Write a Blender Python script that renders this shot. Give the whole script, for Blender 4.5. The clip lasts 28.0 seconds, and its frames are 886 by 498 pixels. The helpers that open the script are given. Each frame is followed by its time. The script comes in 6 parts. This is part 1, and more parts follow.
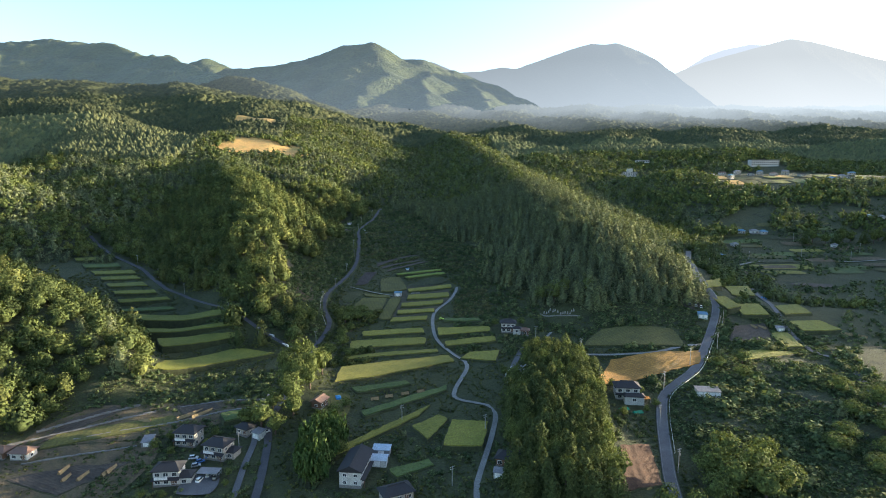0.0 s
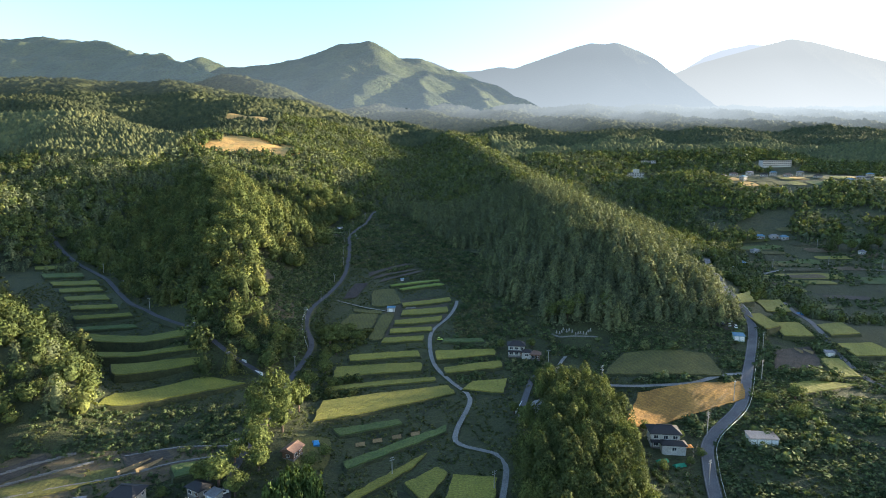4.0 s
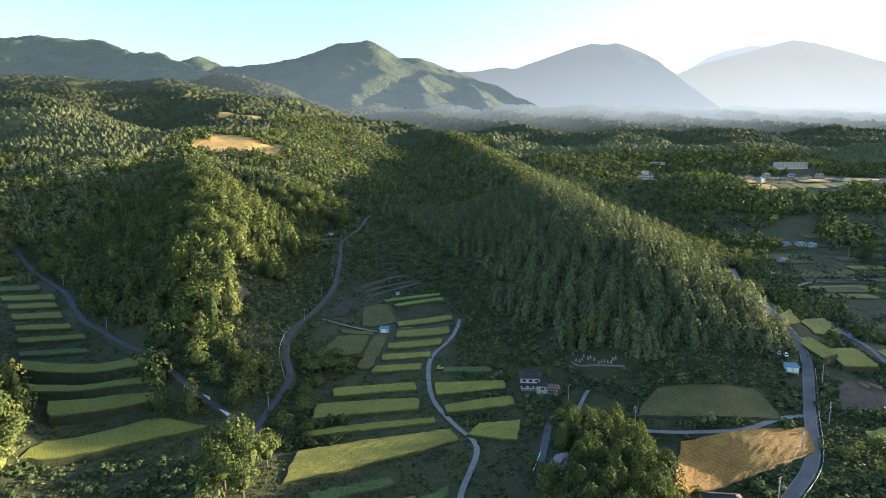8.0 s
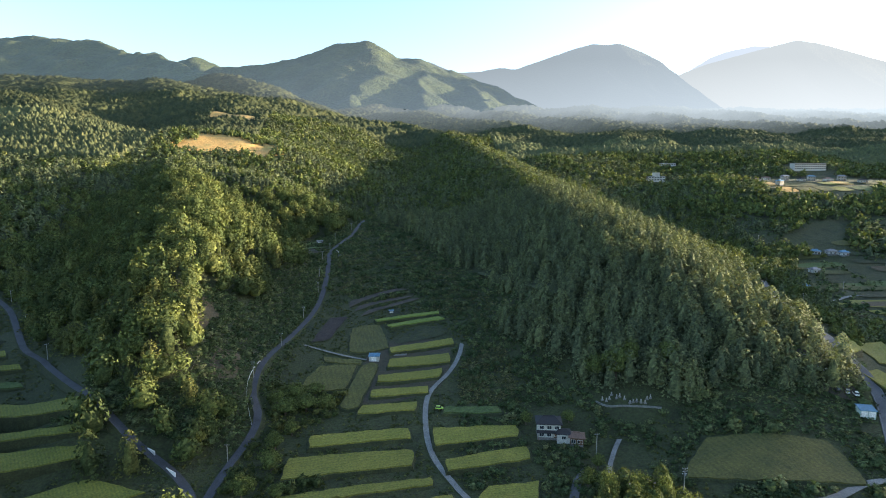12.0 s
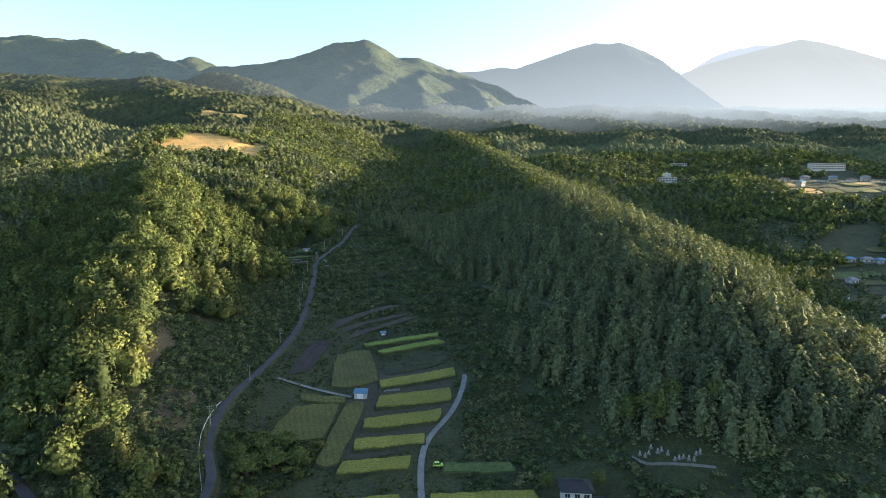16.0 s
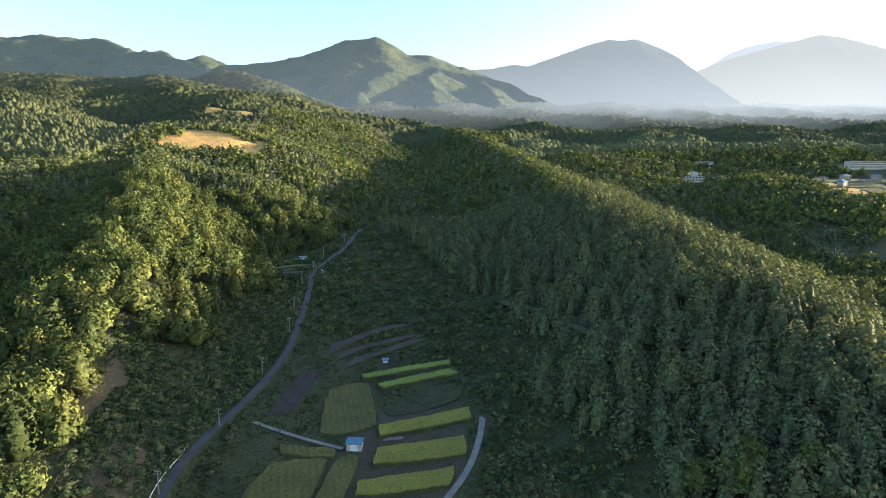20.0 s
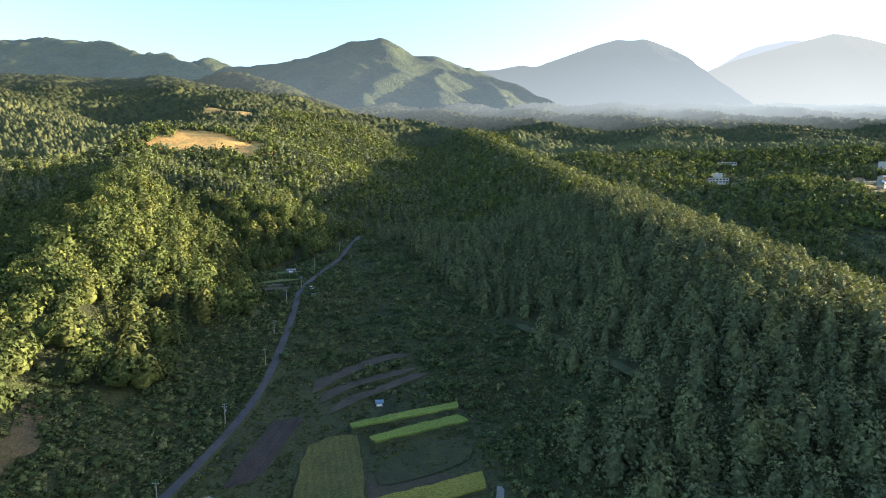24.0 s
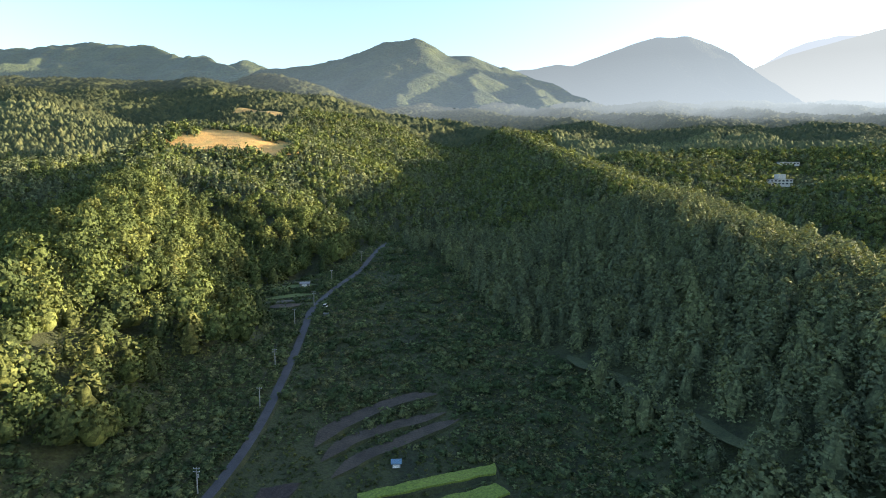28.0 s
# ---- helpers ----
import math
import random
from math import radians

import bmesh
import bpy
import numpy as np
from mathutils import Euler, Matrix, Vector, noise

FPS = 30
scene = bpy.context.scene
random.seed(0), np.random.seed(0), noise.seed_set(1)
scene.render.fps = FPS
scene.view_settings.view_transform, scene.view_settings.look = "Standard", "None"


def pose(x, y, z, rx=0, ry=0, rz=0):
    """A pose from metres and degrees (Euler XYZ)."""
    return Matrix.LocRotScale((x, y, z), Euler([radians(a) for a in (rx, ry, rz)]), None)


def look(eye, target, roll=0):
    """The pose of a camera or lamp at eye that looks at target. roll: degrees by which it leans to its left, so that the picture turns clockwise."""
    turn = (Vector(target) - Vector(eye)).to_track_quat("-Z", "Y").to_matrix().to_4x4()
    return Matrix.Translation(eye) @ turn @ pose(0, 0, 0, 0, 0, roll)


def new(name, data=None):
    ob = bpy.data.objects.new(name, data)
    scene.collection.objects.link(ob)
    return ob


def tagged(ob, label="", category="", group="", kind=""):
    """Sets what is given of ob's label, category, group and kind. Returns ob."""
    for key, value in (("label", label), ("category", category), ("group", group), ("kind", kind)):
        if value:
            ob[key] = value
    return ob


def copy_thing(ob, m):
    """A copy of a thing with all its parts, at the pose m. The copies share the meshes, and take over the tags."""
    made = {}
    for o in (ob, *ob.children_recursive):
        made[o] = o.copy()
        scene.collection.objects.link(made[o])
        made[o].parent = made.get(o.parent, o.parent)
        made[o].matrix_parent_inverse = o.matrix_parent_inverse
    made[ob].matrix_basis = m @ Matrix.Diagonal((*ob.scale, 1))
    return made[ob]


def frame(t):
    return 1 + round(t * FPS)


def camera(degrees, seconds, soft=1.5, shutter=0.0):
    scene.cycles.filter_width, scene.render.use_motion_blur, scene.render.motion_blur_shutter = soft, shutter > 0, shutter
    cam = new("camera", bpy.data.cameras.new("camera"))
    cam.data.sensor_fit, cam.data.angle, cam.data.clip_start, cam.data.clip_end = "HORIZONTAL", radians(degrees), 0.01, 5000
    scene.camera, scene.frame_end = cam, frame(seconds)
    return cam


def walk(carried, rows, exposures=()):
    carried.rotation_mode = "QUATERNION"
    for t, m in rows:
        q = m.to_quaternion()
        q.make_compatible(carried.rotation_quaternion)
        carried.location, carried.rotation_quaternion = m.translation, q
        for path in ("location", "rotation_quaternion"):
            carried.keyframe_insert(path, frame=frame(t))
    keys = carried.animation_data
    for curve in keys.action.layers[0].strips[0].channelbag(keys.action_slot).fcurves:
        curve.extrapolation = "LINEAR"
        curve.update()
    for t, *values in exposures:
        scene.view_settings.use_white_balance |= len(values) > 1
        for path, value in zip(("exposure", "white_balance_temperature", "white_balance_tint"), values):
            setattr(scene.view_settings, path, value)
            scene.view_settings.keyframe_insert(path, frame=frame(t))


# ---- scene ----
cam = camera(75.6, 28.0, 1.0)
# seconds, place, tilt, roll and turn in degrees
PATH = [
    (0, 0.00, -0.00, 120.00, -7.77, -0.17, -0.77),
    (1, -0.07, 11.98, 119.95, -7.74, -0.17, -0.91),
    (2, -0.12, 24.04, 119.92, -7.76, -0.15, -0.99),
    (3, -0.14, 36.18, 119.90, -7.75, -0.13, -0.93),
    (3.5, -0.14, 42.28, 119.91, -7.73, -0.11, -1.00),
    (5.5, -0.17, 66.75, 119.96, -7.74, 0.05, -1.04),
    (6.5, -0.22, 79.10, 119.95, -7.69, 0.08, -1.09),
    (7.5, -0.28, 91.55, 119.90, -7.65, 0.09, -1.12),
    (8.5, -0.27, 104.06, 119.86, -7.58, 0.10, -1.14),
    (9.5, -0.15, 116.55, 119.83, -7.54, 0.10, -1.16),
    (10.5, 0.11, 128.97, 119.83, -7.48, 0.10, -1.16),
    (11.5, 0.44, 141.27, 119.85, -7.46, 0.10, -1.17),
    (12.5, 0.76, 153.44, 119.88, -7.42, 0.11, -1.15),
    (14.5, 1.34, 177.50, 120.01, -7.36, 0.07, -1.13),
    (15.5, 1.58, 189.52, 120.10, -7.38, 0.07, -1.16),
    (16.5, 1.74, 201.57, 120.22, -7.41, 0.06, -1.20),
    (17, 1.79, 207.61, 120.27, -7.46, 0.06, -1.22),
    (17.5, 1.82, 213.64, 120.30, -7.48, 0.05, -1.22),
    (18, 1.82, 219.65, 120.32, -7.47, 0.05, -1.02),
    (18.5, 1.81, 225.65, 120.33, -7.47, 0.04, -0.34),
    (19, 1.80, 231.65, 120.34, -7.48, 0.03, -0.11),
    (19.5, 1.78, 237.66, 120.33, -7.49, 0.03, -0.10),
    (20.5, 1.75, 249.74, 120.31, -7.48, 0.02, -0.05),
    (21.5, 1.72, 261.97, 120.26, -7.44, 0.00, -0.09),
    (23.5, 1.67, 286.61, 120.08, -7.30, -0.09, 0.16),
    (24, 1.65, 292.73, 120.03, -7.27, -0.09, 0.57),
    (24.5, 1.60, 298.81, 119.96, -7.26, -0.09, 1.31),
    (25, 1.51, 304.84, 119.90, -7.26, -0.09, 1.43),
    (25.5, 1.40, 310.81, 119.85, -7.24, -0.09, 1.40),
    (26.5, 1.08, 322.64, 119.78, -7.20, -0.07, 1.37),
    (27, 0.88, 328.51, 119.75, -7.17, -0.07, 1.62),
    (27.5, 0.66, 334.36, 119.72, -7.15, -0.06, 2.78),
    (28, 0.44, 340.20, 119.69, -7.13, -0.06, 3.92),
]
EXPOSURE = 2.4
walk(cam, [(t, pose(x, y, z, 90 + tilt, 0, turn) @ pose(0, 0, 0, 0, 0, roll)) for t, x, y, z, tilt, roll, turn in PATH],
     [(0, EXPOSURE, 5500, 14), (28, EXPOSURE, 5650, 14)])

# ---- light: a low sun over the eastern hills ----
SUN_AZIMUTH, SUN_HEIGHT = radians(75), radians(7.2)
world = bpy.data.worlds.new("sky")
scene.world = world
world.use_nodes = True
sky = world.node_tree.nodes.new("ShaderNodeTexSky")
sky.sky_type, sky.sun_disc = "NISHITA", False
sky.sun_elevation, sky.sun_rotation = SUN_HEIGHT, SUN_AZIMUTH
sky.air_density, sky.dust_density, sky.ozone_density = 1.0, 1.2, 1.0
back = world.node_tree.nodes["Background"]
back.inputs["Strength"].default_value = 0.104
world.node_tree.links.new(sky.outputs[0], back.inputs["Color"])
sun = new("sun", bpy.data.lights.new("sun", "SUN"))
sun.data.energy, sun.data.angle, sun.data.color = 4.4, radians(0.6), (1.0, 0.78, 0.45)
sun_way = Vector((math.sin(SUN_AZIMUTH) * math.cos(SUN_HEIGHT), math.cos(SUN_AZIMUTH) * math.cos(SUN_HEIGHT), math.sin(SUN_HEIGHT)))
sun.matrix_world = look(sun_way * 500 + Vector((0, 300, 100)), (0, 300, 100))


# ---- materials ----
def nodes_of(name):
    m = bpy.data.materials.new(name)
    m.use_nodes = True
    return m, m.node_tree.nodes, m.node_tree.links, m.node_tree.nodes["Principled BSDF"]


def ramp(nodes, stops):
    r = nodes.new("ShaderNodeValToRGB")
    while len(r.color_ramp.elements) < len(stops):
        r.color_ramp.elements.new(0.5)
    for e, (at, c) in zip(r.color_ramp.elements, stops):
        e.position, e.color = at, (*c, 1)
    return r


def noise_node(nodes, links, size, detail=4, coords=None, rough=0.6):
    n = nodes.new("ShaderNodeTexNoise")
    n.inputs["Scale"].default_value, n.inputs["Detail"].default_value = 1 / size, detail
    n.inputs["Roughness"].default_value = rough
    if coords is not None:
        links.new(coords, n.inputs["Vector"])
    return n


def mixed(nodes, links, kind, fac, a, b):
    m = nodes.new("ShaderNodeMix")
    m.data_type, m.blend_type = "RGBA", kind
    for socket, value in ((m.inputs[0], fac), (m.inputs[6], a), (m.inputs[7], b)):
        if isinstance(value, (int, float)):
            socket.default_value = value
        elif isinstance(value, tuple):
            socket.default_value = (*value, 1)
        else:
            links.new(value, socket)
    return m.outputs[2]


def surface(name, dark, light, coarse=12.0, fine=0.8, rough=0.85, relief=0.3, relief_size=0.5, metal=0.0, third=None, per_object=0.0, rows=None):
    """A weathered surface: two colours blended by a coarse and a fine noise, with fine relief."""
    m, nodes, links, bsdf = nodes_of(name)
    where = nodes.new("ShaderNodeNewGeometry").outputs["Position"]
    a, b = noise_node(nodes, links, coarse, 5, where), noise_node(nodes, links, fine, 5, where)
    mid = tuple((p + q) / 2 for p, q in zip(dark, light))
    r1 = ramp(nodes, [(0.32, dark), (0.5, mid), (0.68, light)] if third is None else [(0.3, dark), (0.48, light), (0.7, third)])
    links.new(a.outputs["Fac"], r1.inputs["Fac"])
    r2 = ramp(nodes, [(0.3, (0.55, 0.55, 0.55)), (0.7, (1.4, 1.4, 1.4))])
    links.new(b.outputs["Fac"], r2.inputs["Fac"])
    colour = mixed(nodes, links, "MULTIPLY", 1.0, r1.outputs["Color"], r2.outputs["Color"])
    if per_object:
        info = nodes.new("ShaderNodeObjectInfo")
        r3 = ramp(nodes, [(0, (1 - per_object,) * 3), (1, (1 + per_object, 1 + per_object * 0.8, 1 + per_object * 0.6))])
        links.new(info.outputs["Random"], r3.inputs["Fac"])
        colour = mixed(nodes, links, "MULTIPLY", 1.0, colour, r3.outputs["Color"])
    if rows:
        # planted rows: spacing in metres and their direction in radians
        turned = nodes.new("ShaderNodeVectorRotate")
        turned.inputs["Angle"].default_value = rows[1]
        links.new(where, turned.inputs["Vector"])
        wave = nodes.new("ShaderNodeTexWave")
        wave.bands_direction = "Y"
        wave.inputs["Scale"].default_value = 0.314 / rows[0]
        wave.inputs["Distortion"].default_value, wave.inputs["Detail"].default_value, wave.inputs["Detail Scale"].default_value = 0.9, 1, 0.4
        links.new(turned.outputs[0], wave.inputs["Vector"])
        r4 = ramp(nodes, [(0.1, (0.88, 0.9, 0.87)), (0.9, (1.07, 1.06, 1.04))])
        links.new(wave.outputs["Fac"], r4.inputs["Fac"])
        colour = mixed(nodes, links, "MULTIPLY", 1.0, colour, r4.outputs["Color"])
    links.new(colour, bsdf.inputs["Base Color"])
    bsdf.inputs["Roughness"].default_value, bsdf.inputs["Metallic"].default_value = rough, metal
    if relief:
        c = noise_node(nodes, links, relief_size, 6, where)
        bump = nodes.new("ShaderNodeBump")
        bump.inputs["Strength"].default_value, bump.inputs["Distance"].default_value = relief, relief_size
        links.new(c.outputs["Fac"], bump.inputs["Height"])
        links.new(bump.outputs["Normal"], bsdf.inputs["Normal"])
    return m


def foliage(name, stops, coarse=60.0):
    """Leaves: each tree has its own tint, each spray its own shade; light shines through a little."""
    m, nodes, links, bsdf = nodes_of(name)
    geo = nodes.new("ShaderNodeNewGeometry")
    tint = nodes.new("ShaderNodeAttribute")
    tint.attribute_name = "tint"
    a = noise_node(nodes, links, coarse, 3, geo.outputs["Position"])
    sum1 = nodes.new("ShaderNodeMath")
    sum1.operation = "MULTIPLY_ADD"
    links.new(a.outputs["Fac"], sum1.inputs[0])
    sum1.inputs[1].default_value = 0.5
    links.new(tint.outputs["Fac"], sum1.inputs[2])
    half = nodes.new("ShaderNodeMath")
    half.operation = "MULTIPLY"
    half.inputs[1].default_value = 0.68
    links.new(sum1.outputs[0], half.inputs[0])
    r = ramp(nodes, stops)
    links.new(half.outputs[0], r.inputs["Fac"])
    leaf = ramp(nodes, [(0, (0.64, 0.66, 0.68)), (1, (1.5, 1.47, 1.38))])
    links.new(geo.outputs["Random Per Island"], leaf.inputs["Fac"])
    colour = mixed(nodes, links, "MULTIPLY", 1.0, r.outputs["Color"], leaf.outputs["Color"])
    links.new(colour, bsdf.inputs["Base Color"])
    bsdf.inputs["Roughness"].default_value = 0.8
    bsdf.inputs["Specular IOR Level"].default_value = 0.06
    spray = noise_node(nodes, links, 0.9, 6, geo.outputs["Position"], 0.7)
    dapple = ramp(nodes, [(0.34, (0.62, 0.64, 0.64)), (0.66, (1.32, 1.3, 1.24))])
    links.new(spray.outputs["Fac"], dapple.inputs["Fac"])
    colour = mixed(nodes, links, "MULTIPLY", 1.0, colour, dapple.outputs["Color"])
    links.new(colour, bsdf.inputs["Base Color"])
    bump = nodes.new("ShaderNodeBump")
    bump.inputs["Strength"].default_value, bump.inputs["Distance"].default_value = 0.6, 0.6
    links.new(spray.outputs["Fac"], bump.inputs["Height"])
    links.new(bump.outputs["Normal"], bsdf.inputs["Normal"])
    thin = nodes.new("ShaderNodeBsdfTranslucent")
    links.new(mixed(nodes, links, "MULTIPLY", 1.0, colour, (1.3, 1.25, 0.6)), thin.inputs["Color"])
    mix = nodes.new("ShaderNodeMixShader")
    mix.inputs[0].default_value = 0.17
    links.new(bsdf.outputs[0], mix.inputs[1])
    links.new(thin.outputs[0], mix.inputs[2])
    links.new(mix.outputs[0], nodes["Material Output"].inputs["Surface"])
    return m


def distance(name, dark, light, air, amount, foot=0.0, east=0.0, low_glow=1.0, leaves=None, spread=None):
    """Far wooded slopes with haze painted in as emission, stronger low down and towards the sun."""
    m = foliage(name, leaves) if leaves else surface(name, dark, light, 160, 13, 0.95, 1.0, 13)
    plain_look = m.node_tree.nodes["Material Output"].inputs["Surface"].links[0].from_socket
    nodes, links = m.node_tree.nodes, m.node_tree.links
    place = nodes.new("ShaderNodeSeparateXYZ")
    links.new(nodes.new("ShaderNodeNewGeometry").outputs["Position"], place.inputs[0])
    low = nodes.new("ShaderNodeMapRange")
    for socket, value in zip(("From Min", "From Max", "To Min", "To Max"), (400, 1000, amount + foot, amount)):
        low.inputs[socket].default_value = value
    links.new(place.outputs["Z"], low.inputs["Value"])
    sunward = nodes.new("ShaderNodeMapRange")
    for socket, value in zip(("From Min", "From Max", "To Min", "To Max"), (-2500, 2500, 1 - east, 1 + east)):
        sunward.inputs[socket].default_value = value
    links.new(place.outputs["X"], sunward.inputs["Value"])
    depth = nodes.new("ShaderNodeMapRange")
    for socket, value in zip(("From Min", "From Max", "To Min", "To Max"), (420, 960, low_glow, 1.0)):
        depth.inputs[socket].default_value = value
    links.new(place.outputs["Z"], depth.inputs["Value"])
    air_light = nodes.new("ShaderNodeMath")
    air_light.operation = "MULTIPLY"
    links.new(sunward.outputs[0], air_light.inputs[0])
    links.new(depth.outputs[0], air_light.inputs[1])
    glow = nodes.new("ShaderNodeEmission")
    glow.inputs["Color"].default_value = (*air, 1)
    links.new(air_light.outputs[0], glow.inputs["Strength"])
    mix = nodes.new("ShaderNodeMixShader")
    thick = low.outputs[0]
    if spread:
        # the painted haze grows with distance and towards the sun
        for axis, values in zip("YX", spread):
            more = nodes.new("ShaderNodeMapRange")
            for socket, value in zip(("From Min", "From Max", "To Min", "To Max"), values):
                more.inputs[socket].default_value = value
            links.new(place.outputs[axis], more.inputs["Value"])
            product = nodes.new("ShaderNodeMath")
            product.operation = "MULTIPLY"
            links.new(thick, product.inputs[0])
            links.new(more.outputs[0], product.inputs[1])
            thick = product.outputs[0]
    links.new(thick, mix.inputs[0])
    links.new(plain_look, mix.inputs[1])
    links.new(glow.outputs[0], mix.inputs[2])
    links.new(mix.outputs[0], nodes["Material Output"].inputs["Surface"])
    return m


GRASS = surface("rough_grass", (0.018, 0.026, 0.008), (0.044, 0.052, 0.015), 14, 1.2, 0.95, 0.9, 0.9, third=(0.030, 0.038, 0.011))
RICE = surface("ripe_rice", (0.145, 0.150, 0.018), (0.205, 0.195, 0.028), 9, 0.7, 0.9, 0.7, 0.5, per_object=0.14, rows=(1.1, 0.2))
LATE_RICE = surface("late_rice", (0.105, 0.120, 0.012), (0.150, 0.158, 0.019), 9, 0.7, 0.9, 0.7, 0.5, per_object=0.14, rows=(1.1, 0.9))
GREEN_CROP = surface("green_crop", (0.05, 0.085, 0.018), (0.09, 0.12, 0.026), 8, 0.7, 0.9, 0.7, 0.5, per_object=0.15)
YOUNG_CROP = surface("fresh_rice", (0.125, 0.175, 0.022), (0.175, 0.22, 0.032), 9, 0.7, 0.9, 0.7, 0.5)
OLIVE_CROP = surface("olive_crop", (0.062, 0.066, 0.013), (0.104, 0.100, 0.020), 10, 0.8, 0.9, 0.6, 0.6, per_object=0.12, rows=(2.4, 1.3))
GOLD_CROP = surface("golden_stubble", (0.20, 0.105, 0.016), (0.36, 0.19, 0.030), 10, 0.9, 0.9, 0.6, 0.6, rows=(2.2, 1.1))
BANK = surface("grassy_bank", (0.022, 0.030, 0.010), (0.052, 0.058, 0.019), 5, 0.6, 0.95, 0.9, 0.5)
FALLOW = surface("fallow_grass", (0.044, 0.058, 0.020), (0.082, 0.094, 0.034), 5, 0.6, 0.95, 0.9, 0.5)
SOIL = surface("bare_soil", (0.038, 0.031, 0.024), (0.076, 0.061, 0.046), 6, 0.5, 0.95, 0.8, 0.3, rows=(1.2, 0.4))
DARK_SOIL = surface("dark_tilled_soil", (0.024, 0.019, 0.018), (0.048, 0.037, 0.033), 6, 0.5, 0.95, 0.8, 0.3, rows=(1.2, 0.4))
RED_SOIL = surface("red_brown_soil", (0.072, 0.038, 0.020), (0.120, 0.064, 0.034), 6, 0.5, 0.95, 0.7, 0.3, rows=(1.4, 1.2))
STRAW = surface("dry_grass", (0.40, 0.23, 0.06), (0.56, 0.34, 0.10), 26, 1.5, 0.95, 0.6, 0.7, third=(0.30, 0.24, 0.07))
DRY_EARTH = surface("dry_weedy_earth", (0.050, 0.040, 0.022), (0.105, 0.080, 0.042), 9, 0.8, 0.95, 0.8, 0.5, third=(0.060, 0.058, 0.024))
DARK_EARTH = surface("dark_damp_earth", (0.028, 0.025, 0.016), (0.055, 0.047, 0.028), 7, 0.7, 0.95, 0.7, 0.4, third=(0.034, 0.038, 0.016))
ASPHALT = surface("asphalt", (0.065, 0.065, 0.07), (0.11, 0.11, 0.115), 7, 0.3, 0.75, 0.2, 0.08)
DARK_ASPHALT = surface("worn_dark_asphalt", (0.038, 0.038, 0.042), (0.07, 0.07, 0.075), 6, 0.3, 0.8, 0.2, 0.08)
CONCRETE = surface("pale_concrete", (0.13, 0.13, 0.122), (0.21, 0.21, 0.195), 5, 0.4, 0.8, 0.2, 0.1)
WOODS = foliage("mixed_leaves", [(0.1, (0.052, 0.070, 0.030)), (0.4, (0.078, 0.102, 0.037)), (0.65, (0.102, 0.126, 0.042)), (0.95, (0.134, 0.142, 0.048))])
PINES = foliage("needles", [(0.1, (0.086, 0.104, 0.064)), (0.45, (0.104, 0.124, 0.072)), (0.7, (0.120, 0.140, 0.074)), (0.95, (0.135, 0.150, 0.072))])
CANOPY_STOPS = [(0.1, (0.056, 0.068, 0.039)), (0.4, (0.078, 0.092, 0.048)), (0.7, (0.098, 0.110, 0.054)), (0.95, (0.120, 0.122, 0.056))]
CANOPY = foliage("closed_canopy", CANOPY_STOPS)
CEDAR = foliage("cedar_needles", [(0.1, (0.044, 0.060, 0.026)), (0.45, (0.066, 0.084, 0.032)), (0.7, (0.090, 0.102, 0.036)), (0.95, (0.116, 0.118, 0.040))])
SHRUBS = foliage("shrub_leaves", [(0.15, (0.046, 0.068, 0.033)), (0.45, (0.074, 0.102, 0.048)), (0.7, (0.104, 0.130, 0.062)), (0.92, (0.145, 0.152, 0.078))], 25)
PAMPAS = foliage("pale_grass_blades", [(0.2, (0.085, 0.092, 0.044)), (0.6, (0.125, 0.128, 0.066)), (0.9, (0.165, 0.155, 0.088))], 15)
BARK = surface("bark", (0.06, 0.045, 0.035), (0.14, 0.10, 0.075), 1.5, 0.2, 0.9, 0.6, 0.1)


# ---- shape of the land ----
def smooth(a, b, v):
    s = np.clip((v - a) / (b - a), 0, 1)
    return s * s * (3 - 2 * s)


def valley_floor(y):
    """The floor of the main valley, rising up the valley (+y)."""
    ys = [-600, 0, 200, 326, 364, 388, 436, 508, 610, 682, 900, 1200, 1755, 2500, 3200, 3330, 5000]
    zs = [-40, -13, -2, 8, 11.5, 18, 23, 31, 49, 62, 88, 128, 204, 330, 462, 410, 320]
    return sum(np.interp(y + d, ys, zs) for d in (-24, -12, 0, 12, 24)) / 5


def ridge(x, y, crest, slope, soft):
    """Height of a ridge whose crest runs through the points given; its flanks fall at the slope."""
    best = np.full(np.shape(x), -1e4)
    for (x0, y0, z0), (x1, y1, z1) in zip(crest, crest[1:]):
        dx, dy = x1 - x0, y1 - y0
        s = np.clip(((x - x0) * dx + (y - y0) * dy) / (dx * dx + dy * dy), 0, 1)
        d2 = (x - x0 - s * dx) ** 2 + (y - y0 - s * dy) ** 2
        h = z0 + s * (z1 - z0) - slope * (np.sqrt(d2 + soft * soft) - soft)
        best = np.maximum(best, h)
    return best


def join(a, b, k):
    return (a + b + np.sqrt((a - b) ** 2 + k * k)) / 2


def waves(x, y, size, seed):
    """Gentle hummocks, from -1 to 1."""
    rng = np.random.default_rng(seed)
    out = 0 * x
    for n in range(7):
        a, p, f = rng.uniform(0, 6.28), rng.uniform(0, 6.28), rng.uniform(0.6, 1.7) * 6.28 / size
        out = out + np.sin((x * math.cos(a) + y * math.sin(a)) * f + p)
    return out / 3.2


